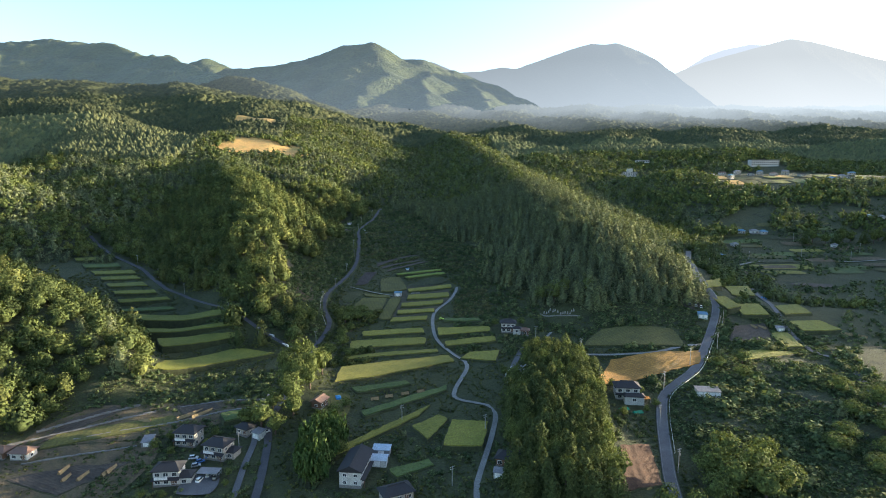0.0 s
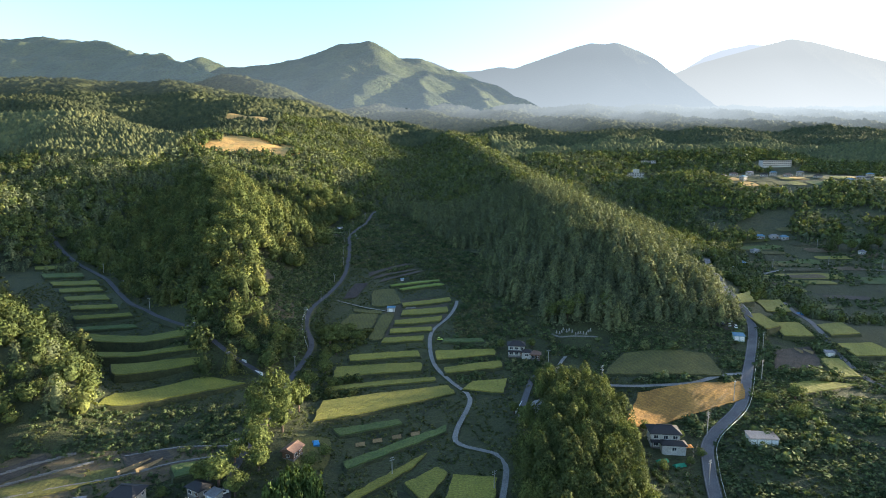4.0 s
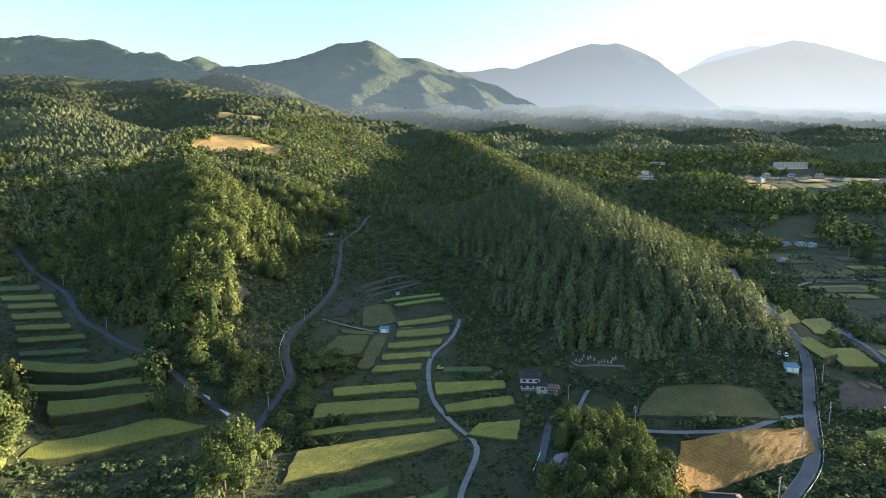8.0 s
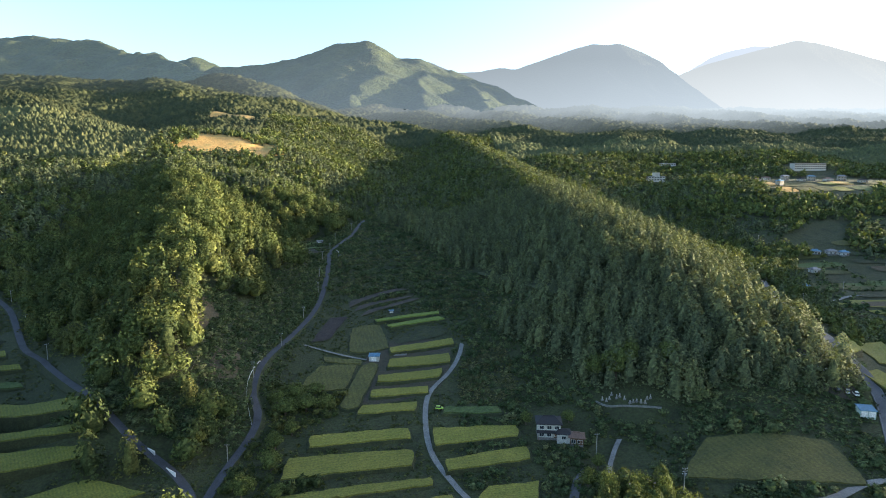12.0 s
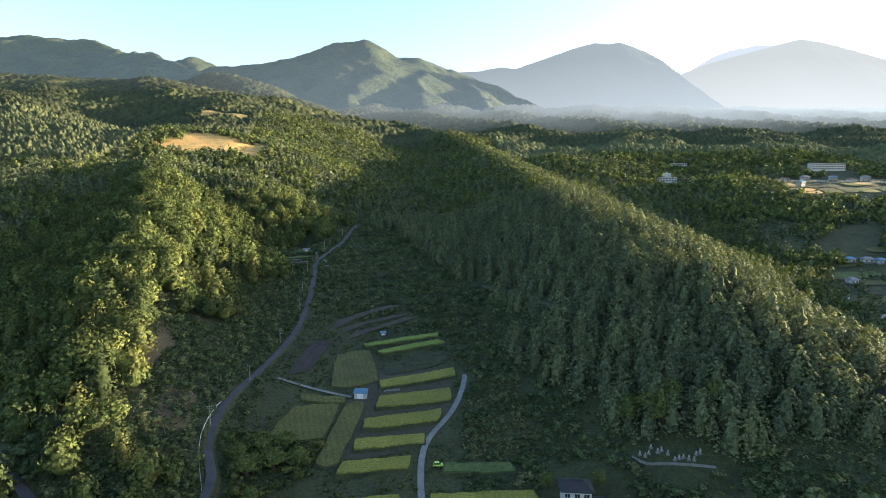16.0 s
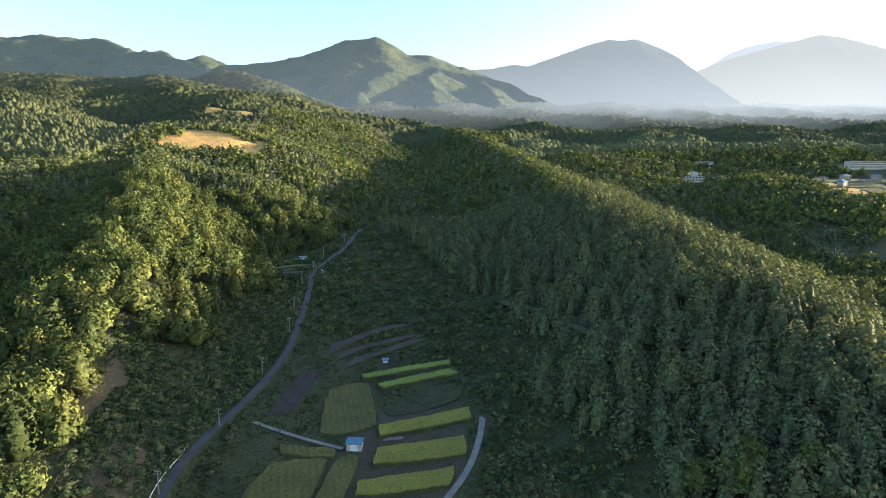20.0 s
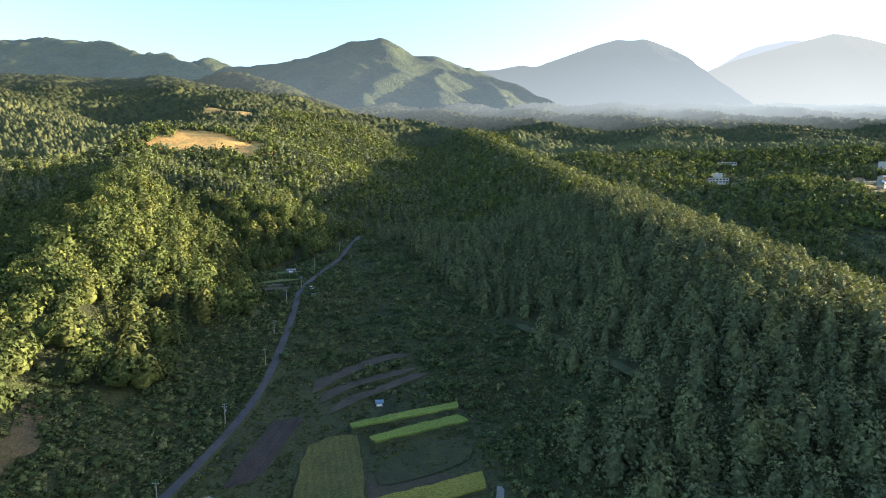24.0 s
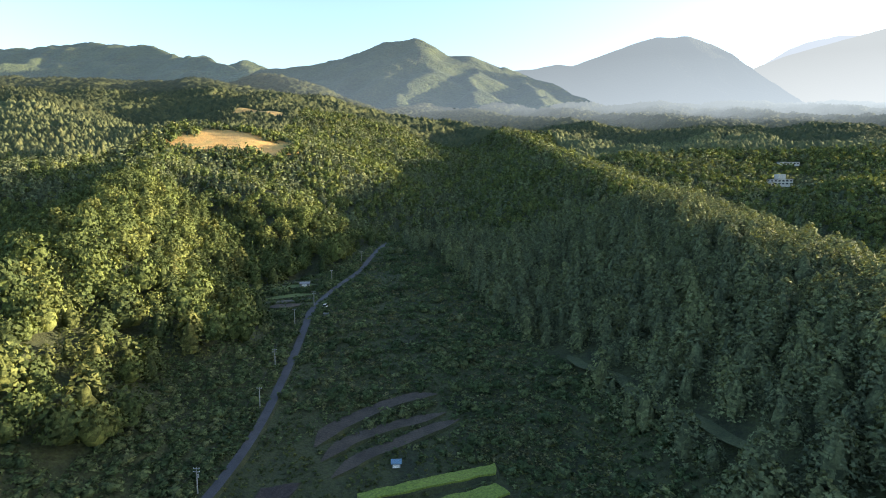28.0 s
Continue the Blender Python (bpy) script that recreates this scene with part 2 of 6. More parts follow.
RIDGES = [
    # centre ridge
    ([(174, 398, 24), (152, 445, 56), (134, 510, 75), (130, 590, 84), (128, 663, 91), (118, 1000, 130), (100, 1400, 178), (20, 1750, 226), (-130, 2100, 276)], 0.48, 14),
    ([(130, 480, 62), (104, 425, 38), (88, 390, 22)], 0.42, 8),
    # knoll under the cedar grove, knoll under the roadside grove
    ([(66, 318, 10), (70, 285, 14), (58, 210, 8)], 0.3, 14),
    ([(-72, 296, 10), (-66, 268, 9)], 0.3, 8),
    # west spur and its two shoulders
    ([(-94, 350, 14), (-118, 404, 44), (-150, 500, 70), (-210, 650, 98), (-300, 850, 130), (-380, 1060, 146), (-420, 1400, 200)], 0.62, 14),
    ([(-190, 600, 90), (-125, 558, 66)], 0.62, 14),
    ([(-300, 850, 130), (-190, 800, 112), (-150, 760, 92)], 0.55, 20),
    ([(-415, 1040, 160), (-408, 1122, 190), (-330, 1128, 184), (-262, 1112, 168)], 0.34, 10),
    # near west hill
    ([(-560, 300, 88), (-400, 385, 68), (-335, 405, 52), (-250, 345, 44), (-178, 306, 22)], 0.6, 8),
    ([(-262, 330, 42), (-238, 268, 26), (-226, 238, 10)], 0.6, 8),
    ([(-320, 370, 56), (-272, 286, 34), (-262, 228, 14)], 0.6, 8),
    # far west slopes
    ([(-1300, 1000, 225), (-700, 760, 150), (-450, 640, 90), (-380, 590, 54)], 0.4, 40),
    ([(-1000, 1500, 300), (-560, 1150, 190), (-430, 900, 130)], 0.3, 60),
    # high western shoulder under the mountains
    ([(-3200, 2700, 560), (-1500, 2650, 506), (-1000, 2450, 462), (-620, 2150, 374), (-480, 1700, 280), (-430, 1350, 205)], 0.28, 90),
    ([(-1124, 3132, 590), (-913, 2927, 566), (-761, 2774, 505), (-562, 2570, 414), (-408, 2366, 338), (-283, 2164, 272)], 0.42, 40),
    # unseen eastern mountainside, added to keep low sun off the valley
    ([(1240, 1150, 200), (1280, 1350, 228), (1290, 1440, 236), (1310, 1520, 232), (1480, 1640, 228)], 0.75, 15),
    # east village shelf and wooded knolls
    ([(460, 1010, 112), (640, 1000, 114), (1100, 900, 96)], 0.3, 110),
    ([(240, 1240, 150), (420, 1330, 166), (640, 1300, 168)], 0.3, 80),
    # added east hill beyond the view; shades the valley, its dip passes sun
    ([(470, 250, 26), (544, 430, 34), (556, 455, 74), (570, 490, 80), (582, 528, 80), (640, 640, 100), (760, 720, 104), (950, 800, 108)], 0.8, 18),
]


def land(x, y):
    """Height of the ground in metres."""
    x, y = np.asarray(x, float), np.asarray(y, float)
    z = valley_floor(y)
    z = z - smooth(180, 330, x) * np.interp(y, [260, 420, 600, 760, 950, 1200], [0, 8, 22, 30, 20, 0])
    z = z + 9 * smooth(60, 140, x) * smooth(440, 380, y) + 6 * smooth(-30, -85, x) * smooth(400, 430, y) * smooth(680, 600, y)
    z = z - 48 * np.exp(-(((x - np.interp(y, [740, 1000, 1400, 1800, 2200], [-60, -80, -140, -230, -330])) / 100) ** 2)) * smooth(740, 920, y) * smooth(2350, 1800, y)
    for crest, slope, soft in RIDGES:
        z = join(z, ridge(x, y, crest, slope, soft), 4)
    far = np.maximum(smooth(1130, 1600, y), 0.7 * smooth(-460, -620, x) * smooth(620, 900, y))
    z = z + far * (11 * waves(x, y, 480, 3) + 5 * waves(x, y, 170, 4))
    return z + 0.6 * waves(x, y, 60, 5)


# ---- ground ----
def mesh_object(name, verts, faces, material, parent=None, smooth_faces=False):
    me = bpy.data.meshes.new(name)
    me.from_pydata(np.asarray(verts, float).tolist(), [], faces)
    me.materials.append(material)
    if smooth_faces:
        me.polygons.foreach_set("use_smooth", np.ones(len(me.polygons), bool))
    ob = new(name, me)
    ob.parent = parent
    return ob


def grid_faces(nx, ny):
    i, j = np.meshgrid(np.arange(nx - 1), np.arange(ny - 1), indexing="ij")
    a = (i * ny + j).ravel()
    return np.stack([a, a + ny, a + ny + 1, a + 1], 1).tolist()


def widening(first, step, last, grow):
    out, v = [], first
    while v < last:
        step *= grow
        v += step
        out.append(v)
    return np.array(out)


side = widening(332, 4, 5200, 1.07)
gx = np.concatenate([-side[::-1], np.arange(-332, 333, 4), side])
gy = np.concatenate([100 - widening(0, 5, 3200, 1.16)[::-1], np.arange(100, 761, 4), widening(760, 4, 4900, 1.045)])
GX, GY = np.meshgrid(gx, gy, indexing="ij")
ground = mesh_object("ground", np.stack([GX, GY, land(GX, GY)], -1).reshape(-1, 3), grid_faces(len(gx), len(gy)), GRASS, None, True)
tagged(ground, "rough green grass and scrub over rolling valley land", "ground", kind="structure")


# ---- far mountains ----
def mountain(name, crest, far, reach, foot, material, label, seed, rough=1.0):
    """A mountain whose skyline runs through (x, z) points at the distance far, with spurs and gullies falling towards the valley."""
    n, m = 220, 70
    cx, cz = np.array(crest, float).T
    x = np.linspace(cx[0], cx[-1], n)
    z = np.interp(x, cx, cz)
    k = np.array([1, 2, 3, 2, 1]) / 9
    z = np.convolve(np.pad(z, 2, mode="edge"), k, mode="valid")
    z = z + rough * (4 * waves(x, 0 * x, 110, seed) + 1.5 * waves(x, 0 * x, 40, seed + 1))
    v = np.concatenate([[-0.25], np.linspace(0, 1, m - 1)])
    X, V = np.meshgrid(x, v, indexing="ij")
    Z0 = np.repeat(z[:, None], m, 1)
    bend = X + 260 * V * waves(V * 900, 0 * V, 700, seed + 5)
    spurs = np.abs(waves(bend, V * 500, 1050, seed + 2)) - 0.35 + 0.5 * (np.abs(waves(bend, V * 420, 400, seed + 3)) - 0.35)
    U = np.abs(V)
    fall = np.where(V < 0, 1 - U, (1 - U) ** 1.35)
    Z = foot + (Z0 - foot) * fall - rough * 700 * spurs * U * (1.15 - U) ** 0.8 * np.clip((Z0 - foot) / 600, 0, 1)
    Z = Z + rough * 4 * waves(X, V * reach, 60, seed + 4) * np.clip(U * 5, 0, 1)
    Y = far - reach * V
    ob = mesh_object(name, np.stack([X, Y, Z], -1).reshape(-1, 3), grid_faces(n, m), material, None, True)
    return tagged(ob, label, "mountain", kind="structure")


# Haze sits in these materials as emitted colour; no air is modelled.
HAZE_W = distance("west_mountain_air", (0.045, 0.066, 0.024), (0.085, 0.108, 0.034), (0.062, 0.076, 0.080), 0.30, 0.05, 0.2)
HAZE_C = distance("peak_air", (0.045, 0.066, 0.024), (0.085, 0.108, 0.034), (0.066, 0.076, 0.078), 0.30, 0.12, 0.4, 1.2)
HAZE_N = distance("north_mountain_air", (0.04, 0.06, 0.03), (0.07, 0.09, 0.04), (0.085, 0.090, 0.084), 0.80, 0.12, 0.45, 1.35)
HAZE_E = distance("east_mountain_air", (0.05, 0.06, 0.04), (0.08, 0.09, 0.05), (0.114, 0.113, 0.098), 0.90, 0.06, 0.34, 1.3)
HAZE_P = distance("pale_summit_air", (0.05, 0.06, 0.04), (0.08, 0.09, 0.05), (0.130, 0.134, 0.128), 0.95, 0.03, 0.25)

def massif(name, ridges, box, step, slope, material, label, seed):
    """A wooded mountain: spurs that run down from its crest, with gullies between them."""
    x0, x1, y0, y1 = box
    X, Y = np.meshgrid(np.arange(x0, x1, step), np.arange(y0, y1, step), indexing="ij")
    off = smooth(0, 500, np.abs(Y - y1) + 120)
    wx, wy = X + off * 34 * waves(X, Y, 330, seed), Y + off * 34 * waves(X, Y, 330, seed + 1)
    Z = np.full(X.shape, -1e3)
    for crest in ridges:
        Z = join(Z, ridge(wx, wy, crest, slope, 26), 10)
    Z = Z - 9 * np.abs(waves(X, Y, 260, seed + 2)) + 4 + 2.2 * waves(X, Y, 90, seed + 3) + 1.2 * waves(X, Y, 40, seed + 4)
    faces = np.array(grid_faces(*X.shape))
    faces = faces[(Z > valley_floor(Y) - 60).ravel()[faces].any(1)]
    used, faces = np.unique(faces, return_inverse=True)
    ob = mesh_object(name, np.stack([X, Y, Z], -1).reshape(-1, 3)[used], faces.reshape(-1, 4).tolist(), material, None, True)
    return tagged(ob, label, "mountain", kind="structure")


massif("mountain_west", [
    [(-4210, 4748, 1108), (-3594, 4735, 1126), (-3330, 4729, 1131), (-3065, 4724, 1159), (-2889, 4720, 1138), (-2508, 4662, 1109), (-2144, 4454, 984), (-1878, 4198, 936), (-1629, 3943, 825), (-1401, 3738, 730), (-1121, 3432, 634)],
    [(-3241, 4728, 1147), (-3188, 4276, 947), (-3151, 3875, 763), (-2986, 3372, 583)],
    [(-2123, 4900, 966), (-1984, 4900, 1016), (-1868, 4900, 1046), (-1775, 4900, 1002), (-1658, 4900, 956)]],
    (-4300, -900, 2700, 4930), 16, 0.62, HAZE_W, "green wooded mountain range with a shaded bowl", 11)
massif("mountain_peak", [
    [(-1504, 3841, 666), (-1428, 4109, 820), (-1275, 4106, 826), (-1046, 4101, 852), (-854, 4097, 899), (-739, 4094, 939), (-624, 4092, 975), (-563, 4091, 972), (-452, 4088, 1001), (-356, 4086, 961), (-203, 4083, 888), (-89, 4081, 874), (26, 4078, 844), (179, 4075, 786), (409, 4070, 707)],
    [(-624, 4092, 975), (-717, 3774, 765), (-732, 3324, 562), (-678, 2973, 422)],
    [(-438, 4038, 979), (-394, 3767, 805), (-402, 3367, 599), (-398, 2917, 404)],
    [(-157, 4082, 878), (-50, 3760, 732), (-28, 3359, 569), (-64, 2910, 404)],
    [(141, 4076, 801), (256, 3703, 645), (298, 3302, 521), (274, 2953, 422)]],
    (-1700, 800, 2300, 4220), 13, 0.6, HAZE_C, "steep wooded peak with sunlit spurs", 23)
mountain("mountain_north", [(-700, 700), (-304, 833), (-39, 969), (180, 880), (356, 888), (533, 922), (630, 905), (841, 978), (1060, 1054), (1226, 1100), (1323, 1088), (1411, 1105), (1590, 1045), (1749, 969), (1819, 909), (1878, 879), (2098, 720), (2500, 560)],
         4600, 1100, 420, HAZE_N, "broad-summited mountain with blue haze painted on as glow", 31, 0.35)
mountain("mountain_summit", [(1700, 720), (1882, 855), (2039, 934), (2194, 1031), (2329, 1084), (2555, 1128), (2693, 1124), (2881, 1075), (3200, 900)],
         4780, 900, 500, HAZE_P, "pale bare summit with haze painted on as glow", 41, 0.25)
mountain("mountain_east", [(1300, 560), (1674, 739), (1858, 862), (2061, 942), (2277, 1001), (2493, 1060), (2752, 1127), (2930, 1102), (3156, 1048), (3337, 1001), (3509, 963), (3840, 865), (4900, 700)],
         4560, 1200, 380, HAZE_E, "mountain with bright haze painted on as glow", 53, 0.25)


# ---- fields and roads ----
FIELDS, ROADS = [], []
CROPS = {
    RICE: ("rice_paddy", "flat paddy of ripe yellow-green rice with grassy banks", 0.5),
    LATE_RICE: ("rice_paddy", "flat paddy of late green rice with grassy banks", 0.5),
    GREEN_CROP: ("green_field", "flat field of dull green crop on a terrace", 0.5),
    YOUNG_CROP: ("young_paddy", "paddy of fresh bright green rice with grassy banks", 0.6),
    OLIVE_CROP: ("olive_field", "field of olive-brown grass edged by weeds", 0.4),
    GOLD_CROP: ("golden_field", "golden stubble field beside the main road", 0.3),
    RED_SOIL: ("tilled_plot", "tilled red-brown soil plot beside the main road", 0.15),
    DARK_SOIL: ("tilled_plot", "dark freshly tilled plot beside the spur road", 0.15),
    SOIL: ("bare_plot", "bare brown tilled soil plot on a terrace", 0.15),
}


def field(crop, *corners):
    """A terraced field: a nearly level crop on a grassy bank. Corners: back left, back right, front right, front left."""
    name, label, tall = CROPS[crop]
    q = np.array(corners, float).reshape(4, 2)
    n, m = 26, 12
    seed = len(FIELDS)
    bend = 0.12 if crop is OLIVE_CROP else 0.035
    u, v = np.meshgrid(np.linspace(-1, 1, n), np.linspace(-1, 1, m), indexing="ij")

    def spread(grow):
        a = u * np.sqrt(1 - bend * v * v) * grow[0]
        b = v * np.sqrt(1 - 2 * bend * u * u) * grow[1]
        s, t = (a + 1) / 2, (b + 1) / 2
        p = ((1 - s) * (1 - t))[..., None] * q[3] + (s * (1 - t))[..., None] * q[2] + (s * t)[..., None] * q[1] + ((1 - s) * t)[..., None] * q[0]
        w = 0.35 * np.stack([waves(p[..., 0], p[..., 1], 9, 70), waves(p[..., 0], p[..., 1], 9, 71)], -1)
        return p + w

    across, along = (q[0] + q[1] - q[2] - q[3]) / 4, (q[1] + q[2] - q[0] - q[3]) / 4
    more = 0.2 if abs(q[:, 0].mean()) < 60 else 0.04
    q = q + np.array([more * across - 0.04 * along, more * across + 0.04 * along, -more * across + 0.04 * along, -more * across - 0.04 * along])
    wide, deep = np.hypot(*(q[1] - q[0])), np.hypot(*(q[0] - q[3]))
    p = spread((1, 1))
    ground_z = land(p[..., 0], p[..., 1])
    keep = 0.5 if tall > 0.45 else 0.92
    level = keep * ground_z + (1 - keep) * ground_z.max() + 0.25
    thing = tagged(new(name), label, "field", "terraced fields")
    # bank
    o = spread((1 + 1.6 / wide, 1 + 1.6 / deep))
    edge = [(i, 0) for i in range(n)] + [(n - 1, j) for j in range(1, m)] + [(i, m - 1) for i in range(n - 2, -1, -1)] + [(0, j) for j in range(m - 2, 0, -1)]
    e = np.array(edge).T
    ring_a = np.c_[p[e[0], e[1]], level[e[0], e[1]]]
    out = o[e[0], e[1]]
    ring_b = np.c_[out, np.minimum(land(out[:, 0], out[:, 1]) - 0.4, ring_a[:, 2] - 0.3)]
    k = len(edge)
    verts = np.concatenate([np.c_[p.reshape(-1, 2), level.ravel()], ring_b])
    ids = [a * m + b for a, b in edge]
    faces = grid_faces(n, m) + [(ids[i], n * m + i, n * m + (i + 1) % k, ids[(i + 1) % k]) for i in range(k)]
    mesh_object("bank", verts, faces, BANK, thing)
    # crop
    c = spread((1 - 0.9 / wide, 1 - 0.9 / deep))
    cz = keep * land(c[..., 0], c[..., 1]) + (1 - keep) * ground_z.max() + 0.25
    top = cz + tall + 0.12 * waves(c[..., 0], c[..., 1], 3, 80 + seed)
    ring_c = np.c_[c[e[0], e[1]], cz[e[0], e[1]] - 0.1]
    verts = np.concatenate([np.c_[c.reshape(-1, 2), top.ravel()], ring_c])
    mesh_object("crop", verts, faces, crop, thing)
    FIELDS.append(q)
    return thing


field(YOUNG_CROP, -34, 488, 5, 506, 5, 500, -32, 485)
field(YOUNG_CROP, -26, 480, 5, 497, 9, 492, -23, 477)
field(RICE, -22, 447, 12, 463, 13, 454, -21, 440)
field(RICE, -21, 433, 10, 442, 10, 430, -21, 424)
field(RICE, -25, 415, 6, 423, 4, 413, -25, 408)
field(RICE, -27, 402, -1, 405, -1, 399, -27, 395)
field(RICE, -30, 388, -6, 391, -6, 384, -31, 381)
field(DARK_SOIL, -61, 484, -51, 489, -55, 458, -64, 449)
field(OLIVE_CROP, -46, 473, -30, 483, -22, 449, -44, 442)
field(LATE_RICE, -331, 522, -309, 524, -302, 515, -323, 512)
field(GREEN_CROP, -313, 504, -283, 507, -275, 496, -302, 491)
field(LATE_RICE, -293, 483, -260, 487, -251, 475, -283, 472)
field(LATE_RICE, -276, 466, -248, 471, -241, 462, -268, 456)
field(LATE_RICE, -261, 448, -235, 454, -224, 440, -252, 438)
field(LATE_RICE, -245, 428, -216, 432, -210, 425, -239, 422)
field(LATE_RICE, -235, 416, -201, 420, -195, 415, -230, 411)
field(GREEN_CROP, -227, 405, -193, 408, -187, 403, -221, 398)
field(LATE_RICE, -210, 384, -146, 377, -132, 366, -203, 373)
field(LATE_RICE, -193, 363, -136, 360, -128, 356, -186, 355)
field(LATE_RICE, -175, 350, -127, 351, -124, 346, -164, 334)
field(LATE_RICE, -154, 317, -121, 338, -95, 330, -155, 301)
field(OLIVE_CROP, -55, 422, -37, 427, -39, 402, -61, 403)
field(OLIVE_CROP, -56, 433, -35, 434, -35, 428, -53, 428)
field(OLIVE_CROP, -35, 426, -26, 427, -31, 389, -40, 389)
field(RICE, -48, 366, -9, 371, -8, 364, -47, 358)
field(RICE, -53, 352, -7, 357, -7, 348, -53, 339)
field(RICE, -54, 330, 0, 342, 1, 337, -54, 325)
field(RICE, -53, 314, 7, 330, 10, 323, -53, 291)
field(RICE, 1, 371, 36, 372, 35, 365, 2, 359)
field(RICE, 6, 351, 38, 359, 38, 351, 6, 344)
field(RICE, 20, 335, 39, 338, 35, 321, 15, 327)
field(GREEN_CROP, -36, 262, 6, 293, 5, 287, -33, 257)
field(RICE, -41, 229, -3, 270, -9, 258, -42, 223)
field(RICE, -11, 248, 2, 259, 5, 255, -4, 237)
field(RICE, 7, 252, 24, 248, 20, 230, 3, 232)
field(OLIVE_CROP, 107, 355, 149, 348, 147, 321, 87, 332)
field(GOLD_CROP, 100, 313, 152, 316, 143, 297, 80, 273)
field(GREEN_CROP, 7, 387, 30, 387, 31, 381, 5, 382)
field(GREEN_CROP, -44, 286, -16, 296, -14, 292, -40, 281)
field(GREEN_CROP, -19, 216, -3, 223, -1, 219, -16, 210)
field(SOIL, 191, 352, 215, 359, 202, 330, 175, 328)
field(SOIL, -173, 257, -158, 270, -153, 265, -174, 236)
field(SOIL, -129, 272, -111, 274, -104, 267, -121, 262)
field(GREEN_CROP, -102, 259, -82, 264, -79, 257, -97, 250)
field(OLIVE_CROP, -170, 245, -128, 263, -120, 257, -171, 231)
field(SOIL, -169, 212, -148, 221, -125, 224, -143, 202)
field(RED_SOIL, 76, 221, 89, 224, 84, 197, 67, 190)
field(RICE, 202, 421, 232, 456, 214, 417, 195, 404)
field(RICE, 232, 447, 258, 460, 243, 422, 221, 414)
field(RICE, 194, 391, 208, 399, 207, 376, 195, 370)
field(RICE, 209, 388, 228, 392, 221, 366, 203, 366)
field(RICE, 239, 391, 261, 400, 256, 376, 235, 371)
field(RICE, 232, 362, 254, 365, 257, 347, 230, 344)
field(RICE, 208, 342, 220, 343, 213, 318, 201, 317)
field(RICE, 173, 311, 186, 315, 208, 310, 169, 299)


def curve_points(points, step=4.0):
    """A smooth line through the points, as plan points about a step apart."""
    p = np.array([points[0], *points, points[-1]], float)
    out = []
    for a, b, c, d in zip(p, p[1:], p[2:], p[3:]):
        n = max(1, int(np.hypot(*(c - b)) / step))
        t = np.linspace(0, 1, n, endpoint=False)[:, None]
        out.append(0.5 * (2 * b + (c - a) * t + (2 * a - 5 * b + 4 * c - d) * t**2 + (3 * b - a - 3 * c + d) * t**3))
    return np.concatenate([*out, p[-1:]])


def ribbon(points, width, lift, z_of=None, shift=0.0):
    """Points left and right of a line, a little over the ground."""
    d = np.gradient(points, axis=0)
    side = np.stack([-d[:, 1], d[:, 0]], 1) / np.maximum(np.hypot(d[:, 0], d[:, 1]), 1e-6)[:, None]
    mid = points + side * shift
    z = land(mid[:, 0], mid[:, 1]) if z_of is None else z_of
    return mid + side * width / 2, mid - side * width / 2, z + lift


def road(name, points, width, material, label, lines=False):
    """A road on a low bed that cuts into the slope, with edge strips."""
    p = curve_points(points)
    a, b, z = ribbon(p, width, 0.0)
    z = np.maximum(z, np.maximum(land(a[:, 0], a[:, 1]), land(b[:, 0], b[:, 1])))
    z = np.convolve(np.pad(z, 3, mode="edge"), np.ones(7) / 7, mode="valid") + 0.35
    n = len(p)
    a2, b2, _ = ribbon(p, width + 3.0, 0.0)
    verts = np.concatenate([np.c_[a, z], np.c_[b, z], np.c_[a2, z - 2.5], np.c_[b2, z - 2.5]])
    thing = tagged(new(name), label, "road", kind="structure")
    faces = [(i, n + i, n + i + 1, i + 1) for i in range(n - 1)]
    mesh_object("carriageway", verts, faces, material, thing, True)
    faces = [(2 * n + i, i, i + 1, 2 * n + i + 1) for i in range(n - 1)] + [(n + i, 3 * n + i, 3 * n + i + 1, n + i + 1) for i in range(n - 1)]
    mesh_object("verge", verts, faces, BANK, thing, True)
    if lines:
        for s in (-1, 1):
            a, b, _ = ribbon(p, 0.2, 0, z, s * (width / 2 - 0.4))
            mesh_object("edge_line", np.concatenate([np.c_[a, z + 0.02], np.c_[b, z + 0.02]]), [(i, n + i, n + i + 1, i + 1) for i in range(n - 1)], CONCRETE, thing, True)
    ROADS.append((p, width, z))
    return thing


LANE = [(14, 170), (15, 199), (17, 210), (25, 240), (28, 257), (25, 266), (11, 276), (10, 288), (18, 317), (10, 335), (1, 355), (-2, 376), (-0.5, 399), (9.5, 420), (15, 439), (17.5, 456)]
MAIN = [(78, 150), (87, 195), (94, 219), (104, 249), (113, 267), (138, 291), (161, 327), (186, 368), (195, 390), (198, 409), (210, 450), (235, 520), (270, 600)]
SIDE = [(160, 326), (146, 324), (127, 316), (104, 318), (88, 322)]
SPUR = [(-75, 324), (-75, 341), (-71, 372), (-78, 390), (-80, 420), (-76, 450), (-72, 482), (-72, 524), (-78, 580), (-82, 610), (-80, 648), (-74, 692), (-71, 750), (-66, 820)]
WEST = [(-360, 590), (-305, 535), (-256, 492), (-208, 435), (-188, 420), (-137, 372), (-112, 353), (-88, 338), (-76, 318), (-74, 280), (-76, 251), (-72, 230), (-68, 202), (-64, 160)]
road("road_main", MAIN, 4.9, ASPHALT, "grey two-lane asphalt road winding up the valley", True)
road("road_spur", SPUR, 3.2, DARK_ASPHALT, "narrow dark asphalt road along the foot of the spur")
road("road_west", WEST, 3.2, DARK_ASPHALT, "narrow asphalt road beside the west terraces")
